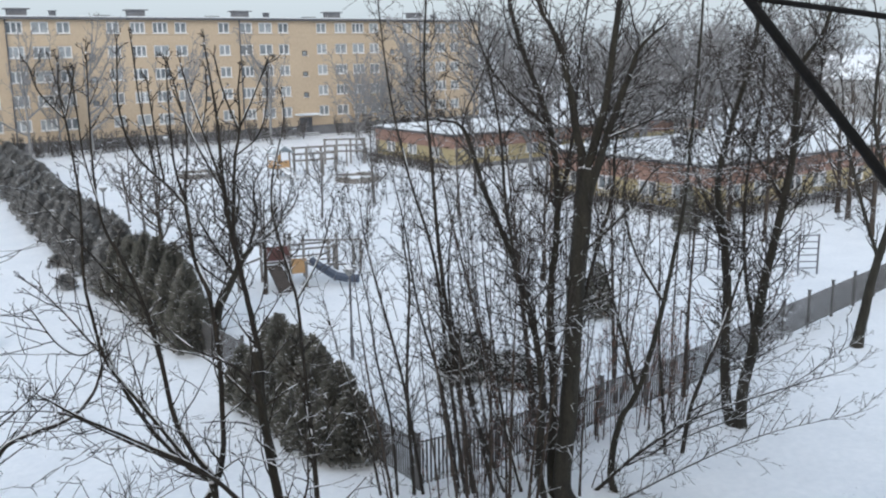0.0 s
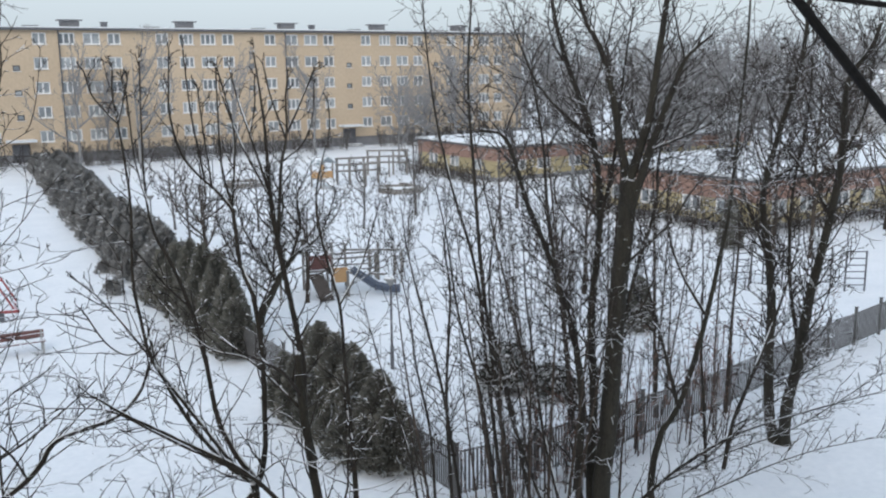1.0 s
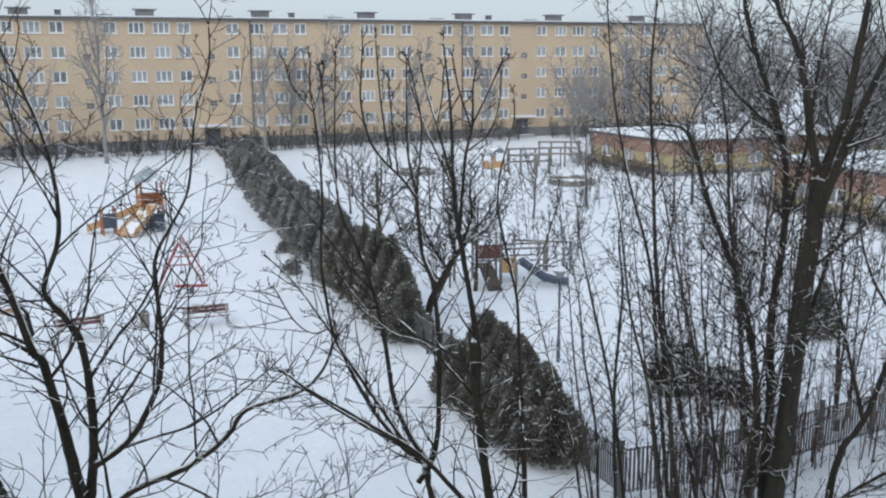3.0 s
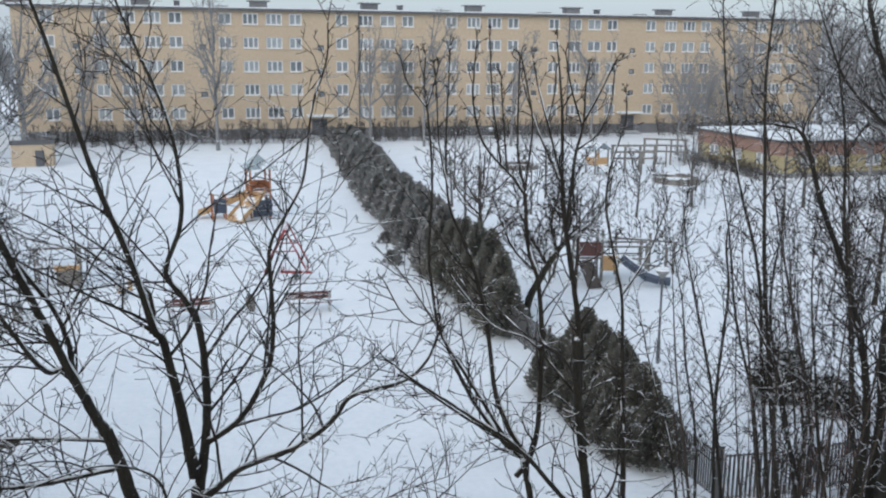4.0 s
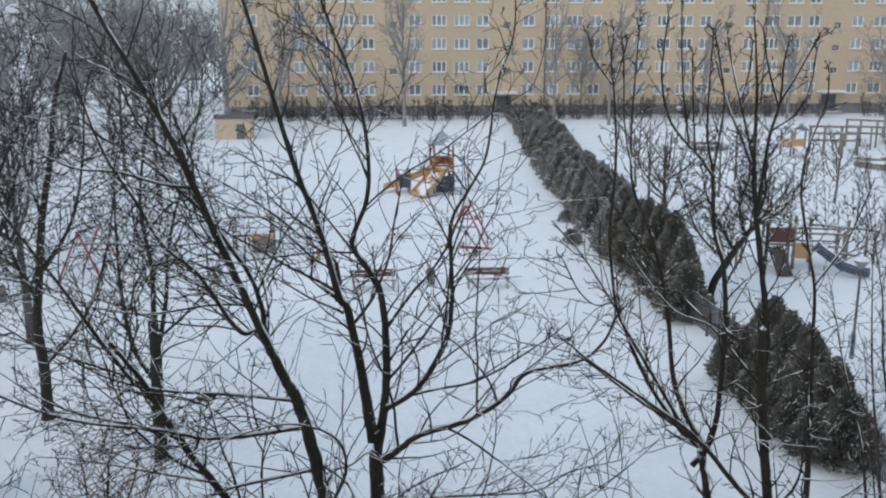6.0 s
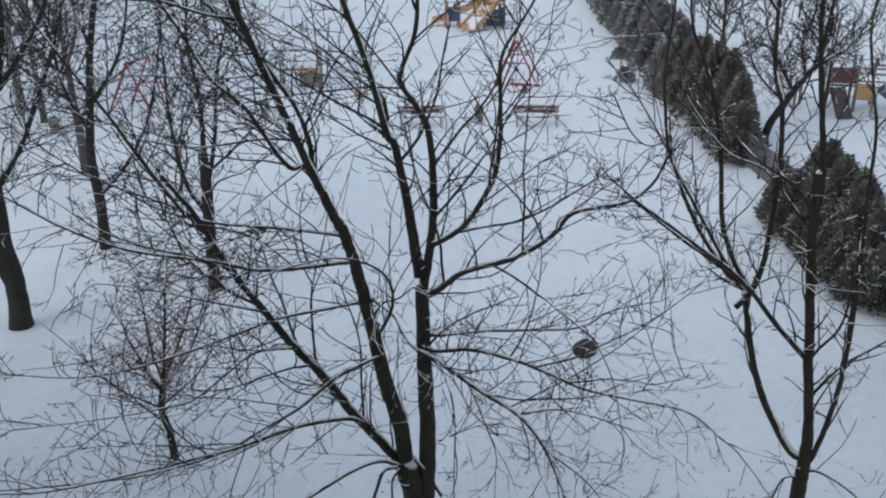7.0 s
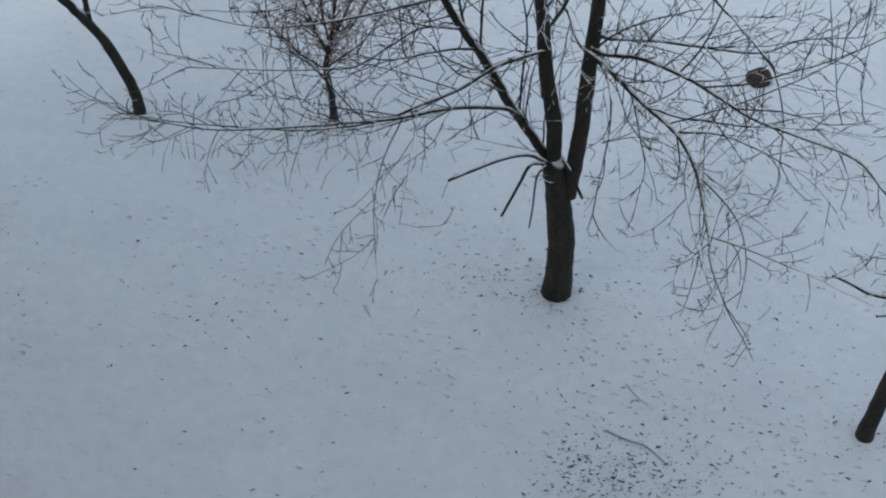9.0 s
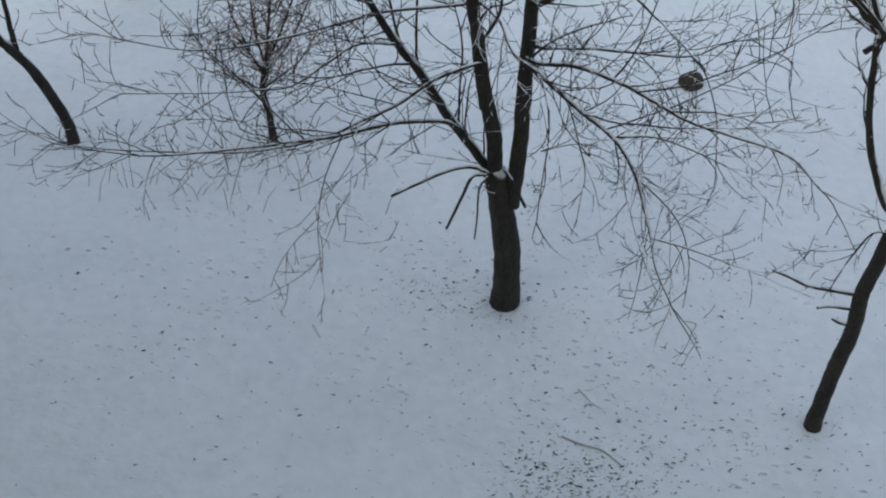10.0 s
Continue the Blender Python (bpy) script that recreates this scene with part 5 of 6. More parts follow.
limb(slim_tree, "stem", 0.045, 0.015, [(0.18, 0.1, 1.07), (0.17, 0.26, 2.66), (0.17, 0.41, 4.36), (0.4, 0.3, 5.78)])
limb(slim_tree, "limb", 0.05, 0.012, [(-1.22, 1.4, 0.14), (-0.52, 0.37, 1.15), (0.21, -0.7, 2.23), (1.06, -1.9, 3.0), (2.07, -3.29, 3.76)])
limb(slim_tree, "limb", 0.03, 0.008, [(-0.37, 0.88, 0.61), (0.64, -0.2, 1.52), (1.61, -1.23, 2.24), (2.44, -2.11, 3.2), (3.0, -2.68, 3.88)])
limb(slim_tree, "limb", 0.03, 0.008, [(-1.06, 0.76, 0.23), (0.06, -0.88, 1.18), (0.92, -2.22, 2.17), (1.78, -3.56, 2.84)])
limb(slim_tree, "limb", 0.025, 0.008, [(0.08, 0.37, 1.0), (1.15, -0.41, 2.36), (2.14, -1.08, 3.24), (3.04, -1.65, 3.81)])
finish(slim_tree, TWIG, 0.17, 1.4, 3, 0.4, 0.0105, 0.0, 1.2)

tall_shoots = bare_tree("shrub_tree", "tall bare shrub of slim dark upright stems", 33, (13.7, 16.5))
limb(tall_shoots, "stem", 0.06, 0.012, [(-0.71, 0.58, 0.54), (-1.04, 0.89, 4.11), (-1.23, 1.09, 6.29), (-1.34, 1.23, 8.67), (-1.42, 1.33, 10.58), (-1.34, 1.31, 12.44), (-1.3, 1.32, 13.16)])
limb(tall_shoots, "stem", 0.05, 0.01, [(-0.87, 0.71, 0.53), (-1.13, 1.01, 3.95), (-1.29, 1.23, 6.28), (-1.68, 1.63, 8.26), (-1.93, 1.92, 9.95), (-2.06, 2.11, 11.72), (-2.08, 2.22, 12.84)])
limb(tall_shoots, "stem", 0.045, 0.01, [(-1.67, 1.37, 0.48), (-1.94, 1.68, 3.21), (-2.33, 2.09, 5.56), (-2.5, 2.34, 6.78), (-2.54, 2.46, 7.57)])
limb(tall_shoots, "stem", 0.045, 0.01, [(-1.95, 1.33, 0.57), (-1.98, 1.49, 3.27), (-1.84, 1.51, 5.75), (-1.88, 1.67, 6.81), (-1.78, 1.71, 7.6)])
limb(tall_shoots, "stem", 0.04, 0.01, [(-2.0, 2.02, 0.3), (-2.05, 2.16, 2.21), (-2.27, 2.43, 3.92), (-2.35, 2.6, 5.32), (-2.63, 2.92, 6.97)])
limb(tall_shoots, "stem", 0.045, 0.01, [(-0.86, 0.96, 0.42), (-1.26, 1.1, 3.25), (-1.74, 1.29, 5.24), (-2.03, 1.34, 7.15), (-2.3, 1.36, 8.34)])
limb(tall_shoots, "stem", 0.05, 0.01, [(-0.28, 0.35, 0.51), (-0.65, 0.79, 3.21), (-0.93, 1.15, 5.14), (-0.85, 1.21, 6.77), (-0.59, 1.12, 8.23)])
limb(tall_shoots, "stem", 0.04, 0.01, [(-0.19, 0.03, 0.62), (-0.85, 0.4, 2.81), (-1.18, 0.51, 4.23), (-1.76, 0.82, 5.61), (-2.13, 0.96, 6.43)])
limb(tall_shoots, "stem", 0.045, 0.01, [(0.13, -0.23, 0.64), (-0.09, 0.17, 2.43), (-0.15, 0.45, 4.06), (-0.21, 0.72, 5.68), (-0.16, 0.91, 7.01)])
limb(tall_shoots, "stem", 0.035, 0.009, [(-2.38, 2.21, 0.33), (-2.57, 2.39, 1.81), (-2.87, 2.66, 3.1), (-3.1, 2.89, 4.24), (-3.24, 3.03, 5.08)])
finish(tall_shoots, TWIG, 0.16, 1.3, 3, 0.5, 0.009, 0.0, 1.1)

fence_tree = bare_tree("fence_tree", "bare two-stemmed dark tree standing before the fence", 25, (22.48, 16.64))
limb(fence_tree, "stem", 0.17, 0.03, [(-0.02, 0.02, -0.09), (-0.16, 0.29, 0.73), (-0.2, 0.41, 2.44), (-0.17, 0.45, 4.13), (-0.23, 0.6, 5.61), (-0.34, 0.82, 7.22), (-0.13, 0.62, 8.83), (0.23, 0.22, 11.15), (0.31, 0.18, 12.66), (0.38, 0.16, 13.54)])
limb(fence_tree, "stem", 0.18, 0.05, [(0.05, -0.07, -0.04), (0.04, -0.13, 1.17), (0.14, -0.33, 2.58), (0.2, -0.49, 4.27), (0.26, -0.65, 5.27), (0.38, -0.89, 6.89), (0.46, -1.06, 8.45), (0.43, -1.09, 10.4), (0.68, -1.5, 11.28), (0.77, -1.7, 11.99)])
limb(fence_tree, "stem", 0.07, 0.02, [(0.39, -0.18, 2.83), (0.24, 0.18, 4.79), (0.27, 0.3, 7.23), (0.52, 0.14, 9.61), (0.62, 0.17, 11.46)])
limb(fence_tree, "limb", 0.05, 0.015, [(-0.36, 0.49, 5.48), (-0.55, 1.01, 6.73), (-0.74, 1.54, 7.99), (-0.75, 1.83, 9.59)])
limb(fence_tree, "limb", 0.05, 0.015, [(0.57, -0.76, 6.85), (0.22, -0.02, 8.07), (-0.13, 0.73, 9.14), (-0.18, 1.07, 10.39)])
limb(fence_tree, "limb", 0.05, 0.015, [(0.68, -0.91, 8.42), (0.83, -1.38, 9.65), (0.76, -1.57, 10.84), (0.7, -1.77, 11.7)])
finish(fence_tree, TWIG, 0.12, 1.7, 3, 0.35, 0.013, 0.1, 1.3)

left_tree = bare_tree("yard_tree", "bare tree with a dense net of snowy twigs", 26, (-9.32, 26.08), (0.8, 0.65))
limb(left_tree, "trunk", 0.17, 0.04, [(0.02, 0.01, -0.02), (0.05, 0.02, 1.49), (-0.01, 0.0, 2.87), (0.16, 0.06, 4.35), (0.37, 0.13, 5.95), (0.73, 0.26, 7.67), (0.92, 0.32, 9.05), (1.3, 0.46, 10.4)])
limb(left_tree, "limb", 0.08, 0.02, [(0.07, 0.02, 1.66), (0.73, 0.43, 2.37), (1.28, 0.79, 3.28), (1.71, 1.11, 4.56), (2.04, 1.4, 6.52), (2.07, 1.58, 8.46)])
limb(left_tree, "limb", 0.08, 0.02, [(0.09, 0.03, 3.53), (-0.34, -0.33, 4.94), (-0.41, -0.57, 6.42), (-0.61, -0.85, 7.68), (-0.64, -1.07, 9.17)])
limb(left_tree, "limb", 0.07, 0.02, [(0.37, 0.13, 5.95), (-0.02, 0.35, 7.35), (-0.04, 0.69, 9.03), (-0.2, 0.99, 10.69)])
limb(left_tree, "limb", 0.07, 0.02, [(0.16, 0.06, 4.35), (1.13, 0.13, 5.78), (1.62, 0.04, 7.54), (1.9, -0.12, 9.38), (2.55, -0.16, 10.85)])
finish(left_tree, TWIG, 0.19, 1.9, 3, 0.35, 0.012, 0.2, 1.2)

lawn_tree = bare_tree("yard_tree", "bare forked tree with fine dark twigs on the lawn", 27, (-5.49, 23.24), (0.8, 0.65))
limb(lawn_tree, "trunk", 0.17, 0.13, [(0.0, 0.0, -0.02), (-0.02, 0.0, 1.37), (0.02, 0.0, 2.78), (0.01, 0.0, 3.85)])
limb(lawn_tree, "stem", 0.09, 0.02, [(-0.03, -0.01, 2.16), (-0.52, 0.06, 3.08), (-0.75, 0.2, 4.26), (-0.82, 0.36, 5.71), (-0.8, 0.55, 7.42), (-0.52, 0.8, 9.08)])
limb(lawn_tree, "stem", 0.09, 0.02, [(0.02, 0.01, 3.7), (0.1, -0.13, 5.23), (-0.02, -0.31, 6.85), (0.27, -0.4, 8.65), (0.65, -0.46, 10.23)])
limb(lawn_tree, "stem", 0.08, 0.02, [(0.02, 0.0, 2.78), (0.32, 0.18, 4.25), (0.47, 0.31, 5.7), (0.81, 0.5, 7.12), (1.29, 0.71, 8.8), (1.49, 0.86, 10.18)])
limb(lawn_tree, "limb", 0.05, 0.015, [(0.15, 0.04, 3.38), (0.87, -0.14, 4.03), (1.66, -0.3, 4.96), (1.89, -0.59, 5.89)])
limb(lawn_tree, "limb", 0.04, 0.015, [(0.03, 0.01, 2.63), (0.41, -0.25, 3.17), (1.17, -0.41, 3.51), (1.79, -0.61, 4.01)])
finish(lawn_tree, TWIG, 0.19, 1.8, 3, 0.35, 0.0115, 0.2, 1.2)

edge_tree = bare_tree("edge_tree", "thick bare twin-stemmed tree leaning over the snow", 28, (-9.93, 21.14))
limb(edge_tree, "trunk", 0.27, 0.16, [(0.01, 0.01, -0.03), (0.04, 0.02, 1.22), (-0.04, -0.02, 2.28), (-0.01, 0.0, 3.55), (-0.08, -0.04, 5.02)])
limb(edge_tree, "stem", 0.17, 0.1, [(0.01, 0.0, 1.07), (-0.26, -0.12, 2.04), (-0.6, -0.28, 3.11), (-0.9, -0.42, 4.63)])
limb(edge_tree, "limb", 0.1, 0.03, [(-0.01, 0.0, 3.55), (0.47, 0.44, 4.34), (0.76, 0.8, 5.03), (1.3, 1.27, 6.44), (1.76, 1.71, 8.06)])
limb(edge_tree, "limb", 0.13, 0.04, [(-0.08, -0.04, 5.02), (0.58, 0.27, 6.66), (0.81, 0.38, 8.69)])
limb(edge_tree, "limb", 0.07, 0.02, [(0.44, 0.2, 5.95), (1.49, 0.25, 7.36), (2.34, 0.21, 9.02)])
finish(edge_tree, TWIG, 0.2, 1.8, 3, 0.3, 0.011, 0.2, 1.2)

leaning_tree = bare_tree("leaning_tree", "bare tree with a slanting dark trunk in snow", 29, (-8.74, 14.76))
limb(leaning_tree, "trunk", 0.115, 0.075, [(0.02, 0.01, -0.03), (0.0, 0.0, 0.47), (-0.17, -0.1, 1.21), (-0.36, -0.21, 1.8), (-0.66, -0.39, 2.39), (-1.01, -0.59, 3.01), (-1.38, -0.81, 3.7)])
limb(leaning_tree, "limb", 0.06, 0.02, [(-0.48, -0.28, 2.06), (-0.58, -0.1, 2.81), (-0.62, 0.1, 3.78), (-0.56, 0.37, 4.87)])
limb(leaning_tree, "limb", 0.06, 0.02, [(-1.01, -0.59, 3.01), (-0.57, -0.68, 4.31), (-0.44, -0.95, 5.51)])
finish(leaning_tree, TWIG, 0.36, 1.2, 3, 0.3, 0.007)

small_tree = bare_tree("sapling", "small bare sapling with a bushy crown of reddish twigs", 30, (-4.83, 15.49))
limb(small_tree, "trunk", 0.075, 0.055, [(0.0, 0.0, -0.0), (-0.03, -0.01, 0.54), (-0.12, -0.04, 1.14), (-0.03, -0.01, 1.69)])
limb(small_tree, "limb", 0.035, 0.01, [(-0.07, -0.02, 1.45), (-0.34, 0.03, 2.0), (-0.62, 0.09, 2.64), (-0.75, 0.19, 3.26)])
limb(small_tree, "limb", 0.04, 0.01, [(-0.03, -0.01, 1.69), (0.12, -0.07, 2.69), (0.25, -0.13, 3.61), (0.37, -0.2, 4.27)])
limb(small_tree, "limb", 0.035, 0.01, [(-0.04, -0.01, 1.57), (0.38, 0.22, 2.1), (0.69, 0.42, 2.73), (0.9, 0.59, 3.35)])
limb(small_tree, "limb", 0.025, 0.008, [(-0.11, -0.03, 1.14), (-0.41, -0.3, 1.51), (-0.72, -0.57, 1.93), (-0.91, -0.8, 2.39)])
limb(small_tree, "limb", 0.025, 0.008, [(-0.11, -0.03, 1.2), (0.31, -0.08, 1.59), (0.68, -0.14, 1.97), (0.99, -0.22, 2.52)])
limb(small_tree, "limb", 0.022, 0.008, [(-0.06, -0.02, 1.57), (-0.55, 0.04, 2.21), (-0.95, 0.13, 2.24), (-1.34, 0.22, 2.39)])
limb(small_tree, "limb", 0.025, 0.008, [(-0.03, -0.01, 1.69), (0.38, -0.09, 2.61), (0.67, -0.22, 3.37), (0.84, -0.37, 3.98)])
limb(small_tree, "limb", 0.025, 0.008, [(-0.03, -0.01, 1.63), (-0.18, -0.02, 2.52), (-0.22, 0.0, 3.29), (-0.28, 0.02, 3.81)])
finish(small_tree, TWIG_RED, 0.045, 0.8, 3, 0.2, 0.0062)

slope_tree = bare_tree("slope_tree", "bare dark tree on the snow by the fence", 31, (32.5, 18.5))
limb(slope_tree, "trunk", 0.22, 0.06, [(-0.2, 0.35, -0.1), (-0.11, 0.19, 1.28), (0.02, -0.03, 3.03), (0.22, -0.38, 5.15), (0.21, -0.36, 7.79), (0.27, -0.47, 10.73)])
limb(slope_tree, "limb", 0.08, 0.02, [(0.05, -0.09, 3.46), (-0.22, 0.72, 5.89), (-0.34, 1.26, 7.92), (-0.38, 1.66, 10.35)])
limb(slope_tree, "limb", 0.08, 0.02, [(0.2, -0.35, 5.56), (-0.32, 0.22, 8.39), (-0.46, 0.14, 10.75), (-0.76, 0.33, 12.65)])
finish(slope_tree, TWIG, 0.25, 1.5, 3, 0.35, 0.015, 0.1, 1.2)

fruit_tree = bare_tree("fruit_tree", "old bare fruit tree with a leaning trunk and tangled crown", 32, (13.77, 35.66))
limb(fruit_tree, "trunk", 0.17, 0.12, [(0.0, 0.0, -0.05), (0.2, -0.07, 0.95), (0.62, -0.24, 1.88), (1.08, -0.41, 2.8), (1.54, -0.58, 3.48)])
limb(fruit_tree, "limb", 0.08, 0.02, [(1.54, -0.58, 3.48), (2.56, -0.62, 4.08), (3.17, -0.49, 4.96), (3.55, -0.28, 5.61)])
limb(fruit_tree, "limb", 0.08, 0.02, [(1.2, -0.45, 2.91), (0.8, -0.66, 4.28), (0.94, -1.07, 5.69), (0.45, -1.24, 6.87)])
limb(fruit_tree, "limb", 0.07, 0.02, [(0.85, -0.32, 2.34), (0.14, 0.16, 3.76), (-0.17, 0.49, 4.68), (-0.36, 0.78, 5.82)])
limb(fruit_tree, "limb", 0.07, 0.02, [(1.43, -0.54, 3.37), (1.71, -0.87, 4.68), (1.57, -1.02, 5.86), (1.84, -1.34, 6.78)])
limb(fruit_tree, "limb", 0.05, 0.02, [(0.62, -0.24, 1.88), (-0.51, -0.16, 2.96), (-1.18, -0.26, 4.21), (-1.55, -0.48, 5.18)])
finish(fruit_tree, TWIG, 0.075, 1.5, 3, 0.25, 0.015, 0.0, 1.6)


def stem_clump(name, label, seed, at, spread, count, low, high, lean, material, thin=0.008, spacing=0.42, length=0.95):
    """Many slim stems that fan up from one patch of ground."""
    tree = bare_tree(name, label, seed, at)
    tree["bark"], tree["snowy"] = BARK_BROWN, False
    rng = tree["rng"]
    for _ in range(count):
        x, y = rng.uniform(-1, 1) * spread[0], rng.uniform(-1, 1) * spread[1]
        h = rng.uniform(low, high)
        dx, dy = (x / max(spread) * lean + rng.uniform(-0.15, 0.15)) * h * 0.5, rng.uniform(-0.12, 0.12) * h
        limb(tree, "stem", rng.uniform(0.03, 0.06) * h / 7, 0.008, [(x, y, -0.05), (x + dx * 0.3, y + dy * 0.3, h * 0.3), (x + dx * 0.7, y + dy * 0.6, h * 0.65), (x + dx, y + dy, h)])
    finish(tree, material, spacing, length, 3, 0.5, thin)
    return tree


stem_clump("shrub_clump", "thicket of slim bare brown stems growing in the snow", 41, (13.2, 16.4), (2.6, 1.0), 15, 3.5, 8.0, 0.35, TWIG, 0.009, 0.3, 1.0)
stem_clump("shrub_clump", "low thicket of bare brownish stems along the fence", 42, (18.6, 18.3), (3.2, 0.5), 46, 1.4, 3.4, 0.3, TWIG_RED, 0.008, 0.4, 0.6)
stem_clump("shrub_clump", "low reddish bare shrub against the picket fence", 43, (14.2, 17.9), (1.9, 0.5), 36, 1.2, 2.8, 0.3, TWIG_RED, 0.008, 0.4, 0.6)
stem_clump("shrub_clump", "tangled grey bare shrubs in the kindergarten yard", 45, (24.5, 30.0), (4.0, 4.0), 34, 1.5, 4.0, 0.5, TWIG, 0.013, 0.28, 0.9)
stem_clump("shrub_clump", "bare grey shrubs before the low kindergarten wing", 46, (36, 44), (5.0, 3.0), 34, 1.5, 4.0, 0.5, TWIG, 0.018, 0.3, 1.0)
stem_clump("shrub_clump", "bare shrubs along the outer side of the fence", 47, (26.0, 21.6), (5.0, 0.6), 36, 1.0, 2.4, 0.4, TWIG_RED, 0.009, 0.4, 0.6)
stem_clump("shrub_clump", "bare brownish shrubs scattered over the kindergarten yard", 48, (33, 33), (4.5, 4.0), 30, 1.5, 4.0, 0.5, TWIG, 0.016, 0.28, 0.9)
stem_clump("shrub_clump", "bare tangled shrubs near the wooden climbing structure", 49, (27.5, 46), (4.0, 5.0), 26, 1.5, 3.6, 0.5, TWIG, 0.018, 0.28, 0.9)
stem_clump("shrub_clump", "bare grey bushes in the far part of the kindergarten yard", 51, (38, 62), (6.0, 5.0), 34, 1.4, 3.4, 0.5, TWIG, 0.022, 0.34, 0.9)
stem_clump("shrub_clump", "tall slim bare shoots beside the big stems", 44, (19.5, 20.0), (3.6, 0.9), 16, 5.0, 10.0, 0.3, TWIG, 0.010, 0.3, 1.1)


def background_tree(seed, at, height, spread, material, label, count=7, twig=0.02, gap=0.45, dense=1.0):
    tree = bare_tree("bare_tree", label, seed, at)
    tree["bark"], tree["snowy"] = material, False
    rng = tree["rng"]
    lean = rng.uniform(-0.3, 0.3)
    top = height * 0.9
    limb(tree, "trunk", (0.02 if height < 10 else 0.0135) * height, 0.03, [(0, 0, -0.1), (lean * 0.3, 0, top * 0.3), (lean * 0.7, 0.1, top * 0.65), (lean, 0, top)])
    for k in range(count):
        z = height * (0.22 + 0.55 * k / count)
        a = rng.uniform(0, 2 * math.pi)
        s = spread * rng.uniform(0.6, 1.0) * (1 - 0.4 * k / count)
        c, n = math.cos(a) * s, math.sin(a) * s
        rise = height * rng.uniform(0.2, 0.34)
        limb(tree, "limb", 0.009 * height, 0.02, [(lean * 0.3, 0, z), (c * 0.5, n * 0.5, z + rise * 0.4), (c, n, z + rise), (c * 1.15, n * 1.15, min(height, z + rise * 1.5))])
    finish(tree, material, gap, height * 0.17, 3, 0.45, twig, 0.0, dense)


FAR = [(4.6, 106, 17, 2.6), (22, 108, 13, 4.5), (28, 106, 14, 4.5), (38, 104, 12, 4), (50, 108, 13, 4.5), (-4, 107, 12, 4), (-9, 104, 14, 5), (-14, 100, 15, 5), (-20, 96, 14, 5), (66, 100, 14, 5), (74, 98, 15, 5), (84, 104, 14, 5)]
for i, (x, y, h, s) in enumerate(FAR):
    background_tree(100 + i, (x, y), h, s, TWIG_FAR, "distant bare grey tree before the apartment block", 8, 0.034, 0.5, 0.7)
# Distance haze put into the bark colour: past 50 m and far left.
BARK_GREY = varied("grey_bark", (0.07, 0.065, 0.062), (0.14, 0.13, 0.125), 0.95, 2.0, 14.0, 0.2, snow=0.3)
MIDDLE = [(15.0, 45, 6.0, 2.4), (-16, 40, 11, 4), (-20, 34, 11, 4), (-13, 60, 12, 4), (-22, 55, 13, 5), (-18, 72, 12, 4.5), (58, 36, 9, 3), (52, 30, 9, 3), (66, 34, 11, 4), (88, 62, 13, 5), (92, 66, 13, 5), (64, 63, 12, 4), (38, 52, 6, 2.5), (44, 58, 7, 2.5), (-15, 28, 10, 3.6), (-12, 33, 9, 3.2), (30, 34, 6, 2.4), (46.5, 36, 8, 3), (56, 34, 9, 3.5), (76, 63, 12, 4), (58, 64, 11, 4), (36, 60, 6, 2.5), (18, 40, 5, 2.2), (17.5, 56, 4.5, 2), (19, 64, 4.5, 2), (21.5, 72, 4.8, 2.2), (23.5, 60, 4.5, 2), (27, 66, 4.5, 2.2), (30, 57, 4.5, 2), (16.5, 50, 5.5, 2.2), (46, 33, 10, 3)]
for i, (x, y, h, s) in enumerate(MIDDLE):
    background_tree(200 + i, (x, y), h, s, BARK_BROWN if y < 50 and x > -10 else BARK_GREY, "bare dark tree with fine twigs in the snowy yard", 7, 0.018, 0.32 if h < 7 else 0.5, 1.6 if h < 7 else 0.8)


def facade_shrubs():
    """Low grey shrubs in a row at the foot of the apartment block."""
    rng = random.Random(55)
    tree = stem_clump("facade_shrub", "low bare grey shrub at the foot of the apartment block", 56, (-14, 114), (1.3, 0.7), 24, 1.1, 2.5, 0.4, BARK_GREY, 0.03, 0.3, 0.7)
    tagged(tree["ob"], group="shrubs along the facade")
    x = -12.0
    while x < 90:
        if abs(x - 17.6) > 2.5 and abs(x - 60) > 2.5:
            copy_thing(tree["ob"], pose(x, 113.5 + rng.uniform(-1, 1.5), 0, 0, 0, rng.choice((0, 180)) + rng.uniform(-20, 20)))
        x += rng.uniform(1.5, 2.6)


facade_shrubs()


def wall_shrubs():
    """Low brown shrubs in a bed along the kindergarten wall."""
    rng = random.Random(57)
    tree = stem_clump("wall_shrub", "low bare brown shrub in the bed along the kindergarten wall", 58, (48.2, 40.2), (0.5, 1.1), 22, 0.5, 1.2, 0.5, TWIG, 0.016, 0.22, 0.5)
    tagged(tree["ob"], group="shrubs along the kindergarten")
    for k in range(1, 9):
        copy_thing(tree["ob"], pose(48.2 + rng.uniform(-0.3, 0.3), 40.2 + 2.0 * k, 0, 0, 0, rng.choice((0, 180)) + rng.uniform(-25, 25)))
        copy_thing(tree["ob"], pose(50.0 + rng.uniform(-0.3, 0.3), 71.0 + 1.8 * k, 0, 0, 0, rng.choice((0, 180)) + rng.uniform(-25, 25)))
    for k in range(14):
        copy_thing(tree["ob"], pose(49.5 + 2.0 * k, 38.8 + rng.uniform(-0.2, 0.2), 0, 0, 0, 90 + rng.uniform(-25, 25)))


wall_shrubs()


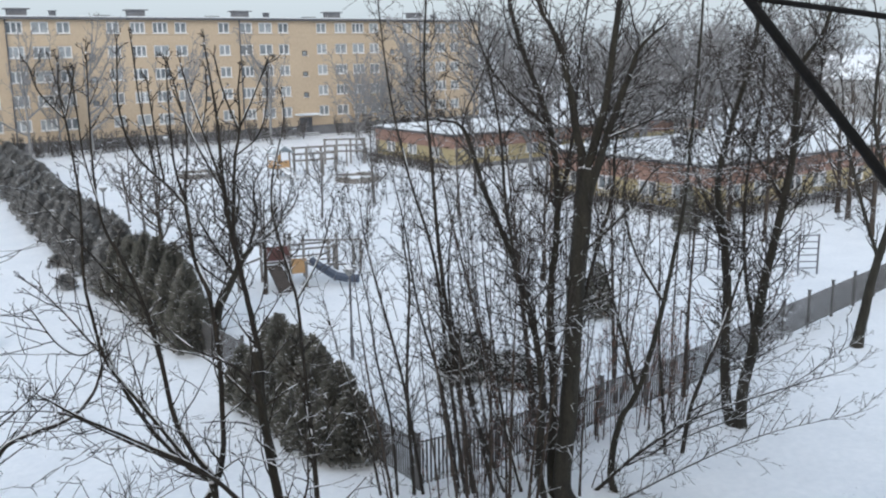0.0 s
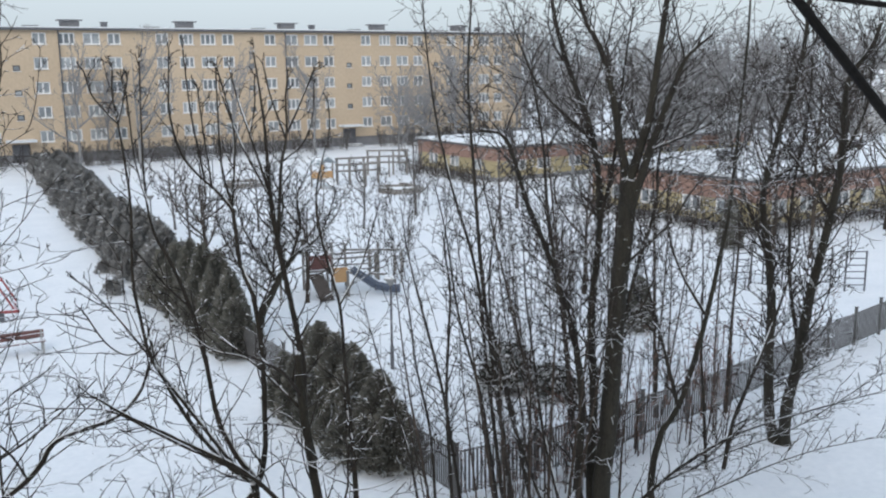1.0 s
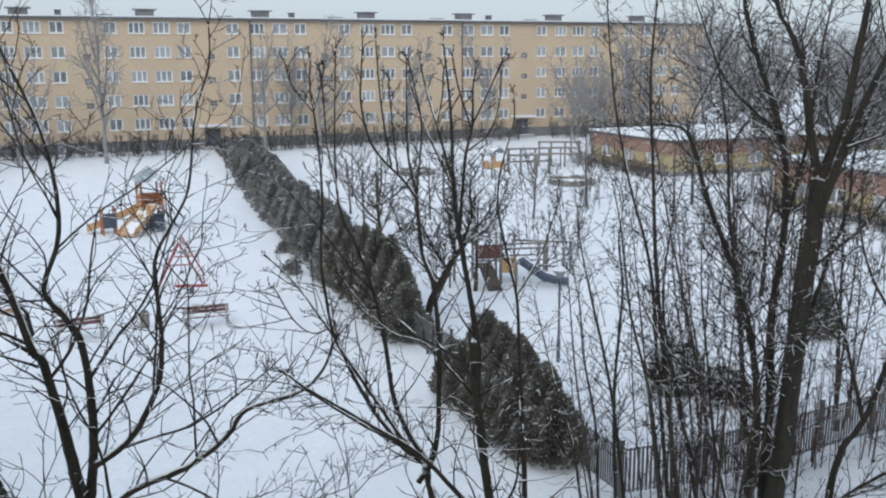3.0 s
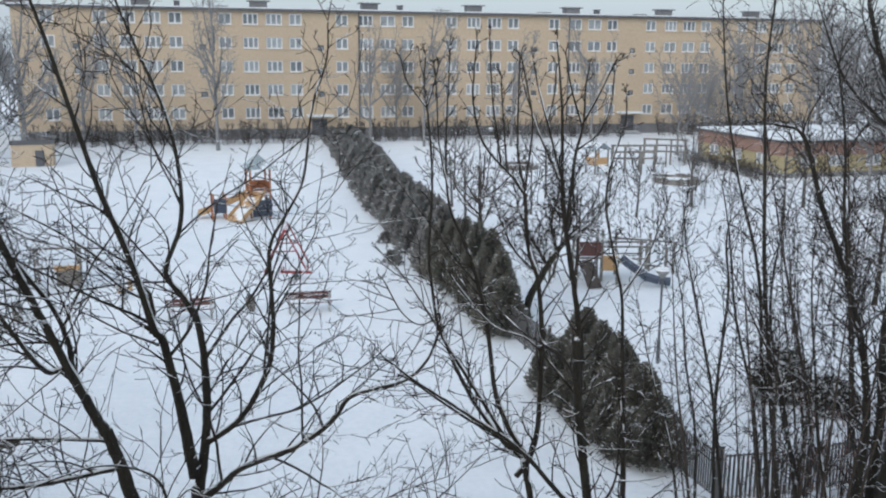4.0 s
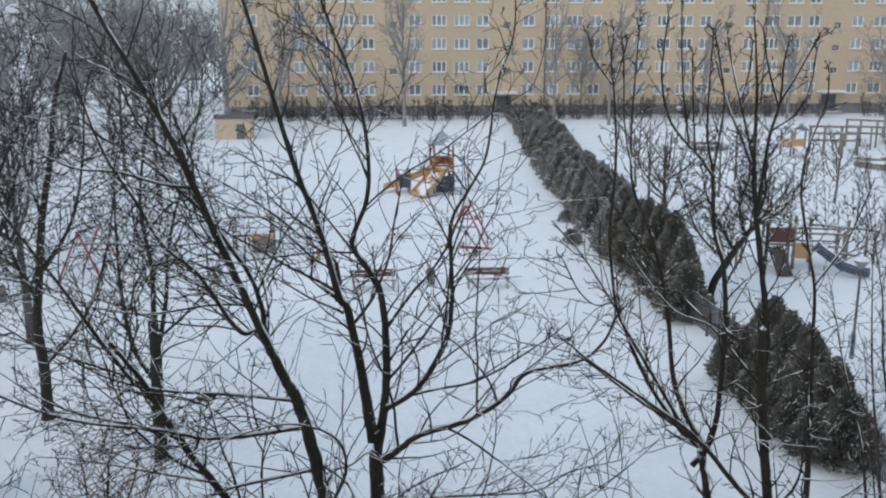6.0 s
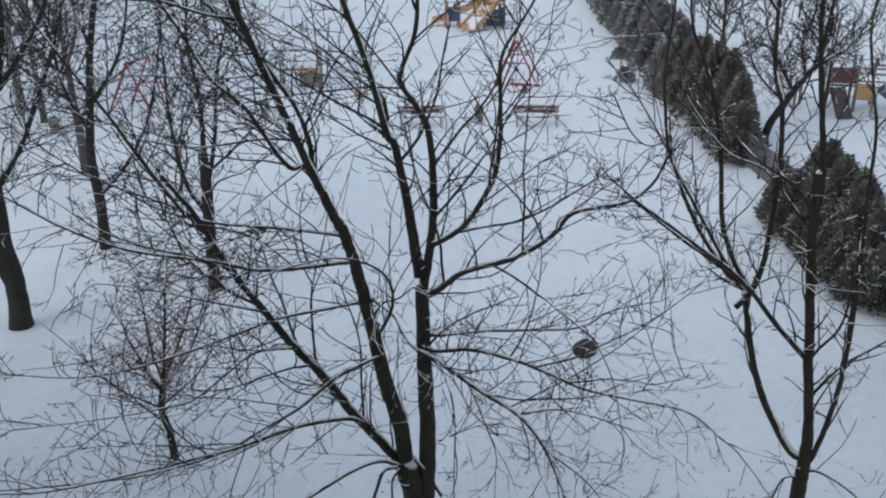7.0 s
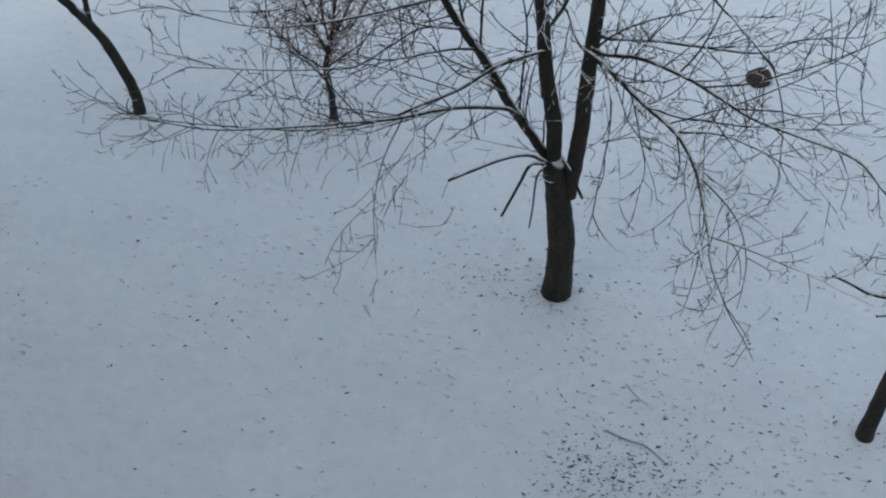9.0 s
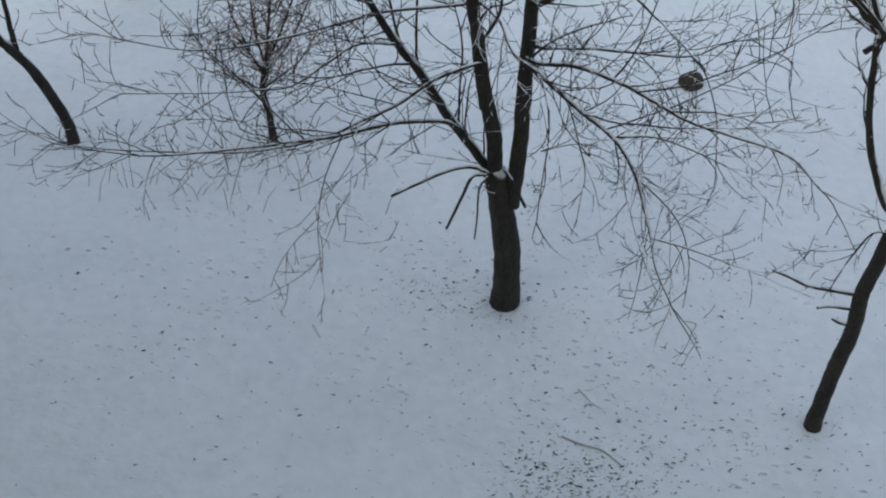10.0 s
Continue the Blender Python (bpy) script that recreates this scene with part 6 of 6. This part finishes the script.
# ---- far trees and houses ----
def woods():
    """Copies of three bare trees, scattered as woods and rows beyond the yard."""
    rng = random.Random(77)
    kinds = []
    for k in range(3):
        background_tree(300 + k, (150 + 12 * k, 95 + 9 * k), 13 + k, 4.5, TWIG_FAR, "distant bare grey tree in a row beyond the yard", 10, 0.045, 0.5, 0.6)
        kinds.append([o for o in scene.objects if o.name.startswith("bare_tree") and o.parent is None][-1])
        tagged(kinds[-1], group="far trees")
    spots = [(rng.uniform(91, 125), rng.uniform(50, 96)) for _ in range(24)] + [(rng.uniform(100, 190), rng.uniform(60, 150)) for _ in range(28)]
    spots += [(rng.uniform(-62, -20), rng.uniform(62, 128)) for _ in range(34)] + [(rng.uniform(-34, -17), rng.uniform(40, 64)) for _ in range(7)]
    spots += [(rng.uniform(-16, 90), rng.uniform(109, 115.5)) for _ in range(6)]
    spots += [(rng.uniform(-46, -18), rng.uniform(122, 175)) for _ in range(22)]
    spots += [(rng.uniform(54, 88), rng.uniform(58.5, 68)) for _ in range(12)] + [(rng.uniform(52, 105), rng.uniform(91, 106)) for _ in range(14)]
    for x, y in spots:
        ob = rng.choice(kinds)
        s = rng.uniform(0.7, 1.1) if y < 108 or abs(x - 37) > 55 else rng.uniform(0.5, 0.85)
        c = copy_thing(ob, pose(x, y, 0, 0, 0, rng.uniform(0, 360)))
        c.scale = (s, s, s)


woods()


def far_house(at, rz, w, d, h):
    s = thing("far_house", "distant grey house with a snow-covered pitched roof", "house", at, rz)
    part("wall", boxes(((w, d, h), (0, 0, h / 2))), CONCRETE, s)
    rise = d * 0.32
    v = [(-w / 2 - 0.4, -d / 2 - 0.4, h - 0.1), (w / 2 + 0.4, -d / 2 - 0.4, h - 0.1), (w / 2 + 0.4, d / 2 + 0.4, h - 0.1), (-w / 2 - 0.4, d / 2 + 0.4, h - 0.1), (-w / 2 - 0.4, 0, h + rise), (w / 2 + 0.4, 0, h + rise)]
    part("roof", (v, [(0, 1, 5, 4), (2, 3, 4, 5), (1, 2, 5), (3, 0, 4), (3, 2, 1, 0)]), ROOF_SNOW, s)
    for x in (-w / 4, w / 4):
        win = part("window", boxes(((1.4, 0.12, 1.3), (x, -d / 2 - 0.03, h * 0.55))), FRAME_WHITE, s)
        part("pane", boxes(((1.2, 0.05, 1.1), (x, -d / 2 - 0.08, h * 0.55))), GLASS, win)


far_house((122, 62, 0), -60, 14, 10, 5)
far_house((140, 88, 0), -50, 16, 11, 6)
far_house((112, 44, 0), -70, 12, 9, 4.5)


# ---- yard details near the window ----
def stone(at, size, rz, seed):
    s = bmesh.new()
    bmesh.ops.create_icosphere(s, subdivisions=3, radius=1.0)
    for q in s.verts:
        q.co *= 1 + 0.12 * noise.noise(q.co * 1.4 + Vector((seed, 0, 0))) + 0.06 * noise.noise(q.co * 6)
        q.co = Vector((q.co.x * size, q.co.y * size * 0.8, q.co.z * size * 0.72 + size * 0.3))
    ob = smooth(part("boulder", s, STONE))
    ob.matrix_basis = pose(*at, 0, 0, rz)
    tagged(ob, "brown rounded boulder lying in the snow", "boulder")


stone((3.92, 19.4, 0), 0.32, 35, 3.0)
stone((-5.0, 27.3, -0.08), 0.3, 10, 8.0)


def leaf_litter():
    """Dead leaves, clods and grass tips that stick out of the thin snow, and grey dashes painted as shade in its dents.
    """
    rng = random.Random(91)
    v, f = [], []

    def speck(x, y, s):
        a, z = rng.gauss(0, 0.6), ground_height(x, y) + 0.004
        c, n = math.cos(a) * s, math.sin(a) * s
        k = rng.uniform(0.15, 0.45)
        n0 = len(v)
        v.extend([(x - c, y - n, z), (x + n * k, y - c * k, z + s * rng.uniform(0.1, 0.5)), (x + c, y + n, z + s * rng.uniform(0.0, 0.5)), (x - n * k, y + c * k, z), (x, y, z + s * rng.uniform(0.3, 0.8))])
        f.extend([(n0, n0 + 1, n0 + 4), (n0 + 1, n0 + 2, n0 + 4), (n0 + 2, n0 + 3, n0 + 4), (n0 + 3, n0, n0 + 4)])

    for cx, cy, sx, sy, count in ((2.0, 9.0, 1.3, 1.1, 420), (1.0, 7.6, 0.45, 0.6, 620), (1.7, 8.3, 0.5, 0.3, 220), (2.1, 7.5, 0.9, 0.35, 160), (-1.0, 11.6, 1.1, 0.35, 240), (-4.4, 10.6, 2.2, 0.8, 150), (3.6, 9.0, 1.6, 1.2, 170),
                                  (1.8, 12.8, 2.6, 1.6, 380), (5.0, 9.7, 0.5, 0.4, 90), (0.2, 11.4, 0.5, 0.4, 120), (4.5, 14.0, 2.5, 2.0, 160), (-3, 9, 4, 2.2, 330), (0, 16, 6, 4, 420), (1, 10.5, 4, 2.5, 520), (2.4, 7.2, 1.6, 0.5, 160)):
        for _ in range(count):
            speck(rng.gauss(cx, sx), rng.gauss(cy, sy), rng.choice((0.009, 0.012, 0.016, 0.021, 0.027, 0.042)) * rng.uniform(0.7, 1.2))
    part_ob = part("leaf_litter", (v, f), LEAF_DENT)
    tagged(part_ob, "dead leaves and grass tips in thin snow, with grey specks as shade in dents", "leaf litter", kind="stuff")


leaf_litter()


def fallen_branch(points, r):
    v, f = [], []
    pts = spline([(x, y, ground_height(x, y) + 0.015) for x, y in points], 4)
    tube(v, f, pts, [r * (1 - 0.6 * i / len(pts)) for i in range(len(pts))], 6)
    tagged(part("fallen_branch", (v, f), BARK), "thin dark fallen branch lying on the snow", "branch")


fallen_branch([(1.15, 8.85), (1.45, 8.75), (1.75, 8.68), (2.05, 8.42)], 0.026)
fallen_branch([(1.4, 9.8), (1.6, 9.55), (1.75, 9.45)], 0.012)
fallen_branch([(-2.9, 10.5), (-2.8, 10.36), (-2.75, 10.28)], 0.022)


def dry_stalks():
    rng = random.Random(93)
    v, f = [], []
    for cx, cy, s, count in ((-6.6, 13.6, 0.9, 22), (-5.0, 14.6, 1.0, 12), (-3.2, 14.2, 1.0, 8)):
        for _ in range(count):
            x, y, h = rng.gauss(cx, s), rng.gauss(cy, s * 0.5), rng.uniform(0.3, 0.8)
            dx, dy = rng.uniform(-0.3, 0.3), rng.uniform(-0.3, 0.3)
            tube(v, f, [(x, y, 0), (x + dx * 0.4, y + dy * 0.4, h * 0.6), (x + dx, y + dy, h)], [0.006, 0.005, 0.003], 3)
    tagged(part("dry_stalks", (v, f), TWIG), "thin dry weed stalks standing in the snow", "weeds", kind="stuff")


dry_stalks()


# ---- the building with the window, behind the camera ----
def home_wall():
    w = tagged(new("wall_home"), "plain plastered wall of the building with the open window", "wall", kind="structure")
    v, f = perforated(-18, 18, 0, 15, -0.6, [(-0.8, 0.9, 10.2, 11.9)], -0.35)
    part("wall_face", (v, f), PLASTER, w)
    part("wall_back", boxes(((36, 0.1, 15), (0, -3.2, 7.5))), PLINTH, w)
    part("window_sill", boxes(((1.9, 0.3, 0.05), (0.05, -0.52, 10.17))), GREY_METAL, w)
    # Unseen block added at left to hold sky light off the lawn.
    part("side_wing", boxes(((6.0, 12.0, 15.0), (-16.5, 5.6, 7.5))), PLASTER, w, "plain unseen block added beside the house to shade the left lawn")


home_wall()


def wall_bracket():
    b = thing("wall_bracket", "black steel bracket with two struts fixed to the house wall", "bracket", (3.2, -0.6, 8.25))
    apex, upper = (-0.932, 2.168, 2.949), (0, 0, 2.533)
    v, f = [], []
    tube(v, f, [(0, 0, 0), apex], [0.016, 0.0125], 10)
    part("strut", (v, f), CABLE_BLACK, b)
    v, f = [], []
    tube(v, f, [upper, apex], [0.0085, 0.0075], 8)
    part("tie_rod", (v, f), CABLE_BLACK, b)
    for z in (0, 2.533):
        part("wall_plate", boxes(((0.12, 0.02, 0.16), (0, 0.01, z), (0, 0, 0), 0.004)), CABLE_BLACK, b)


wall_bracket()
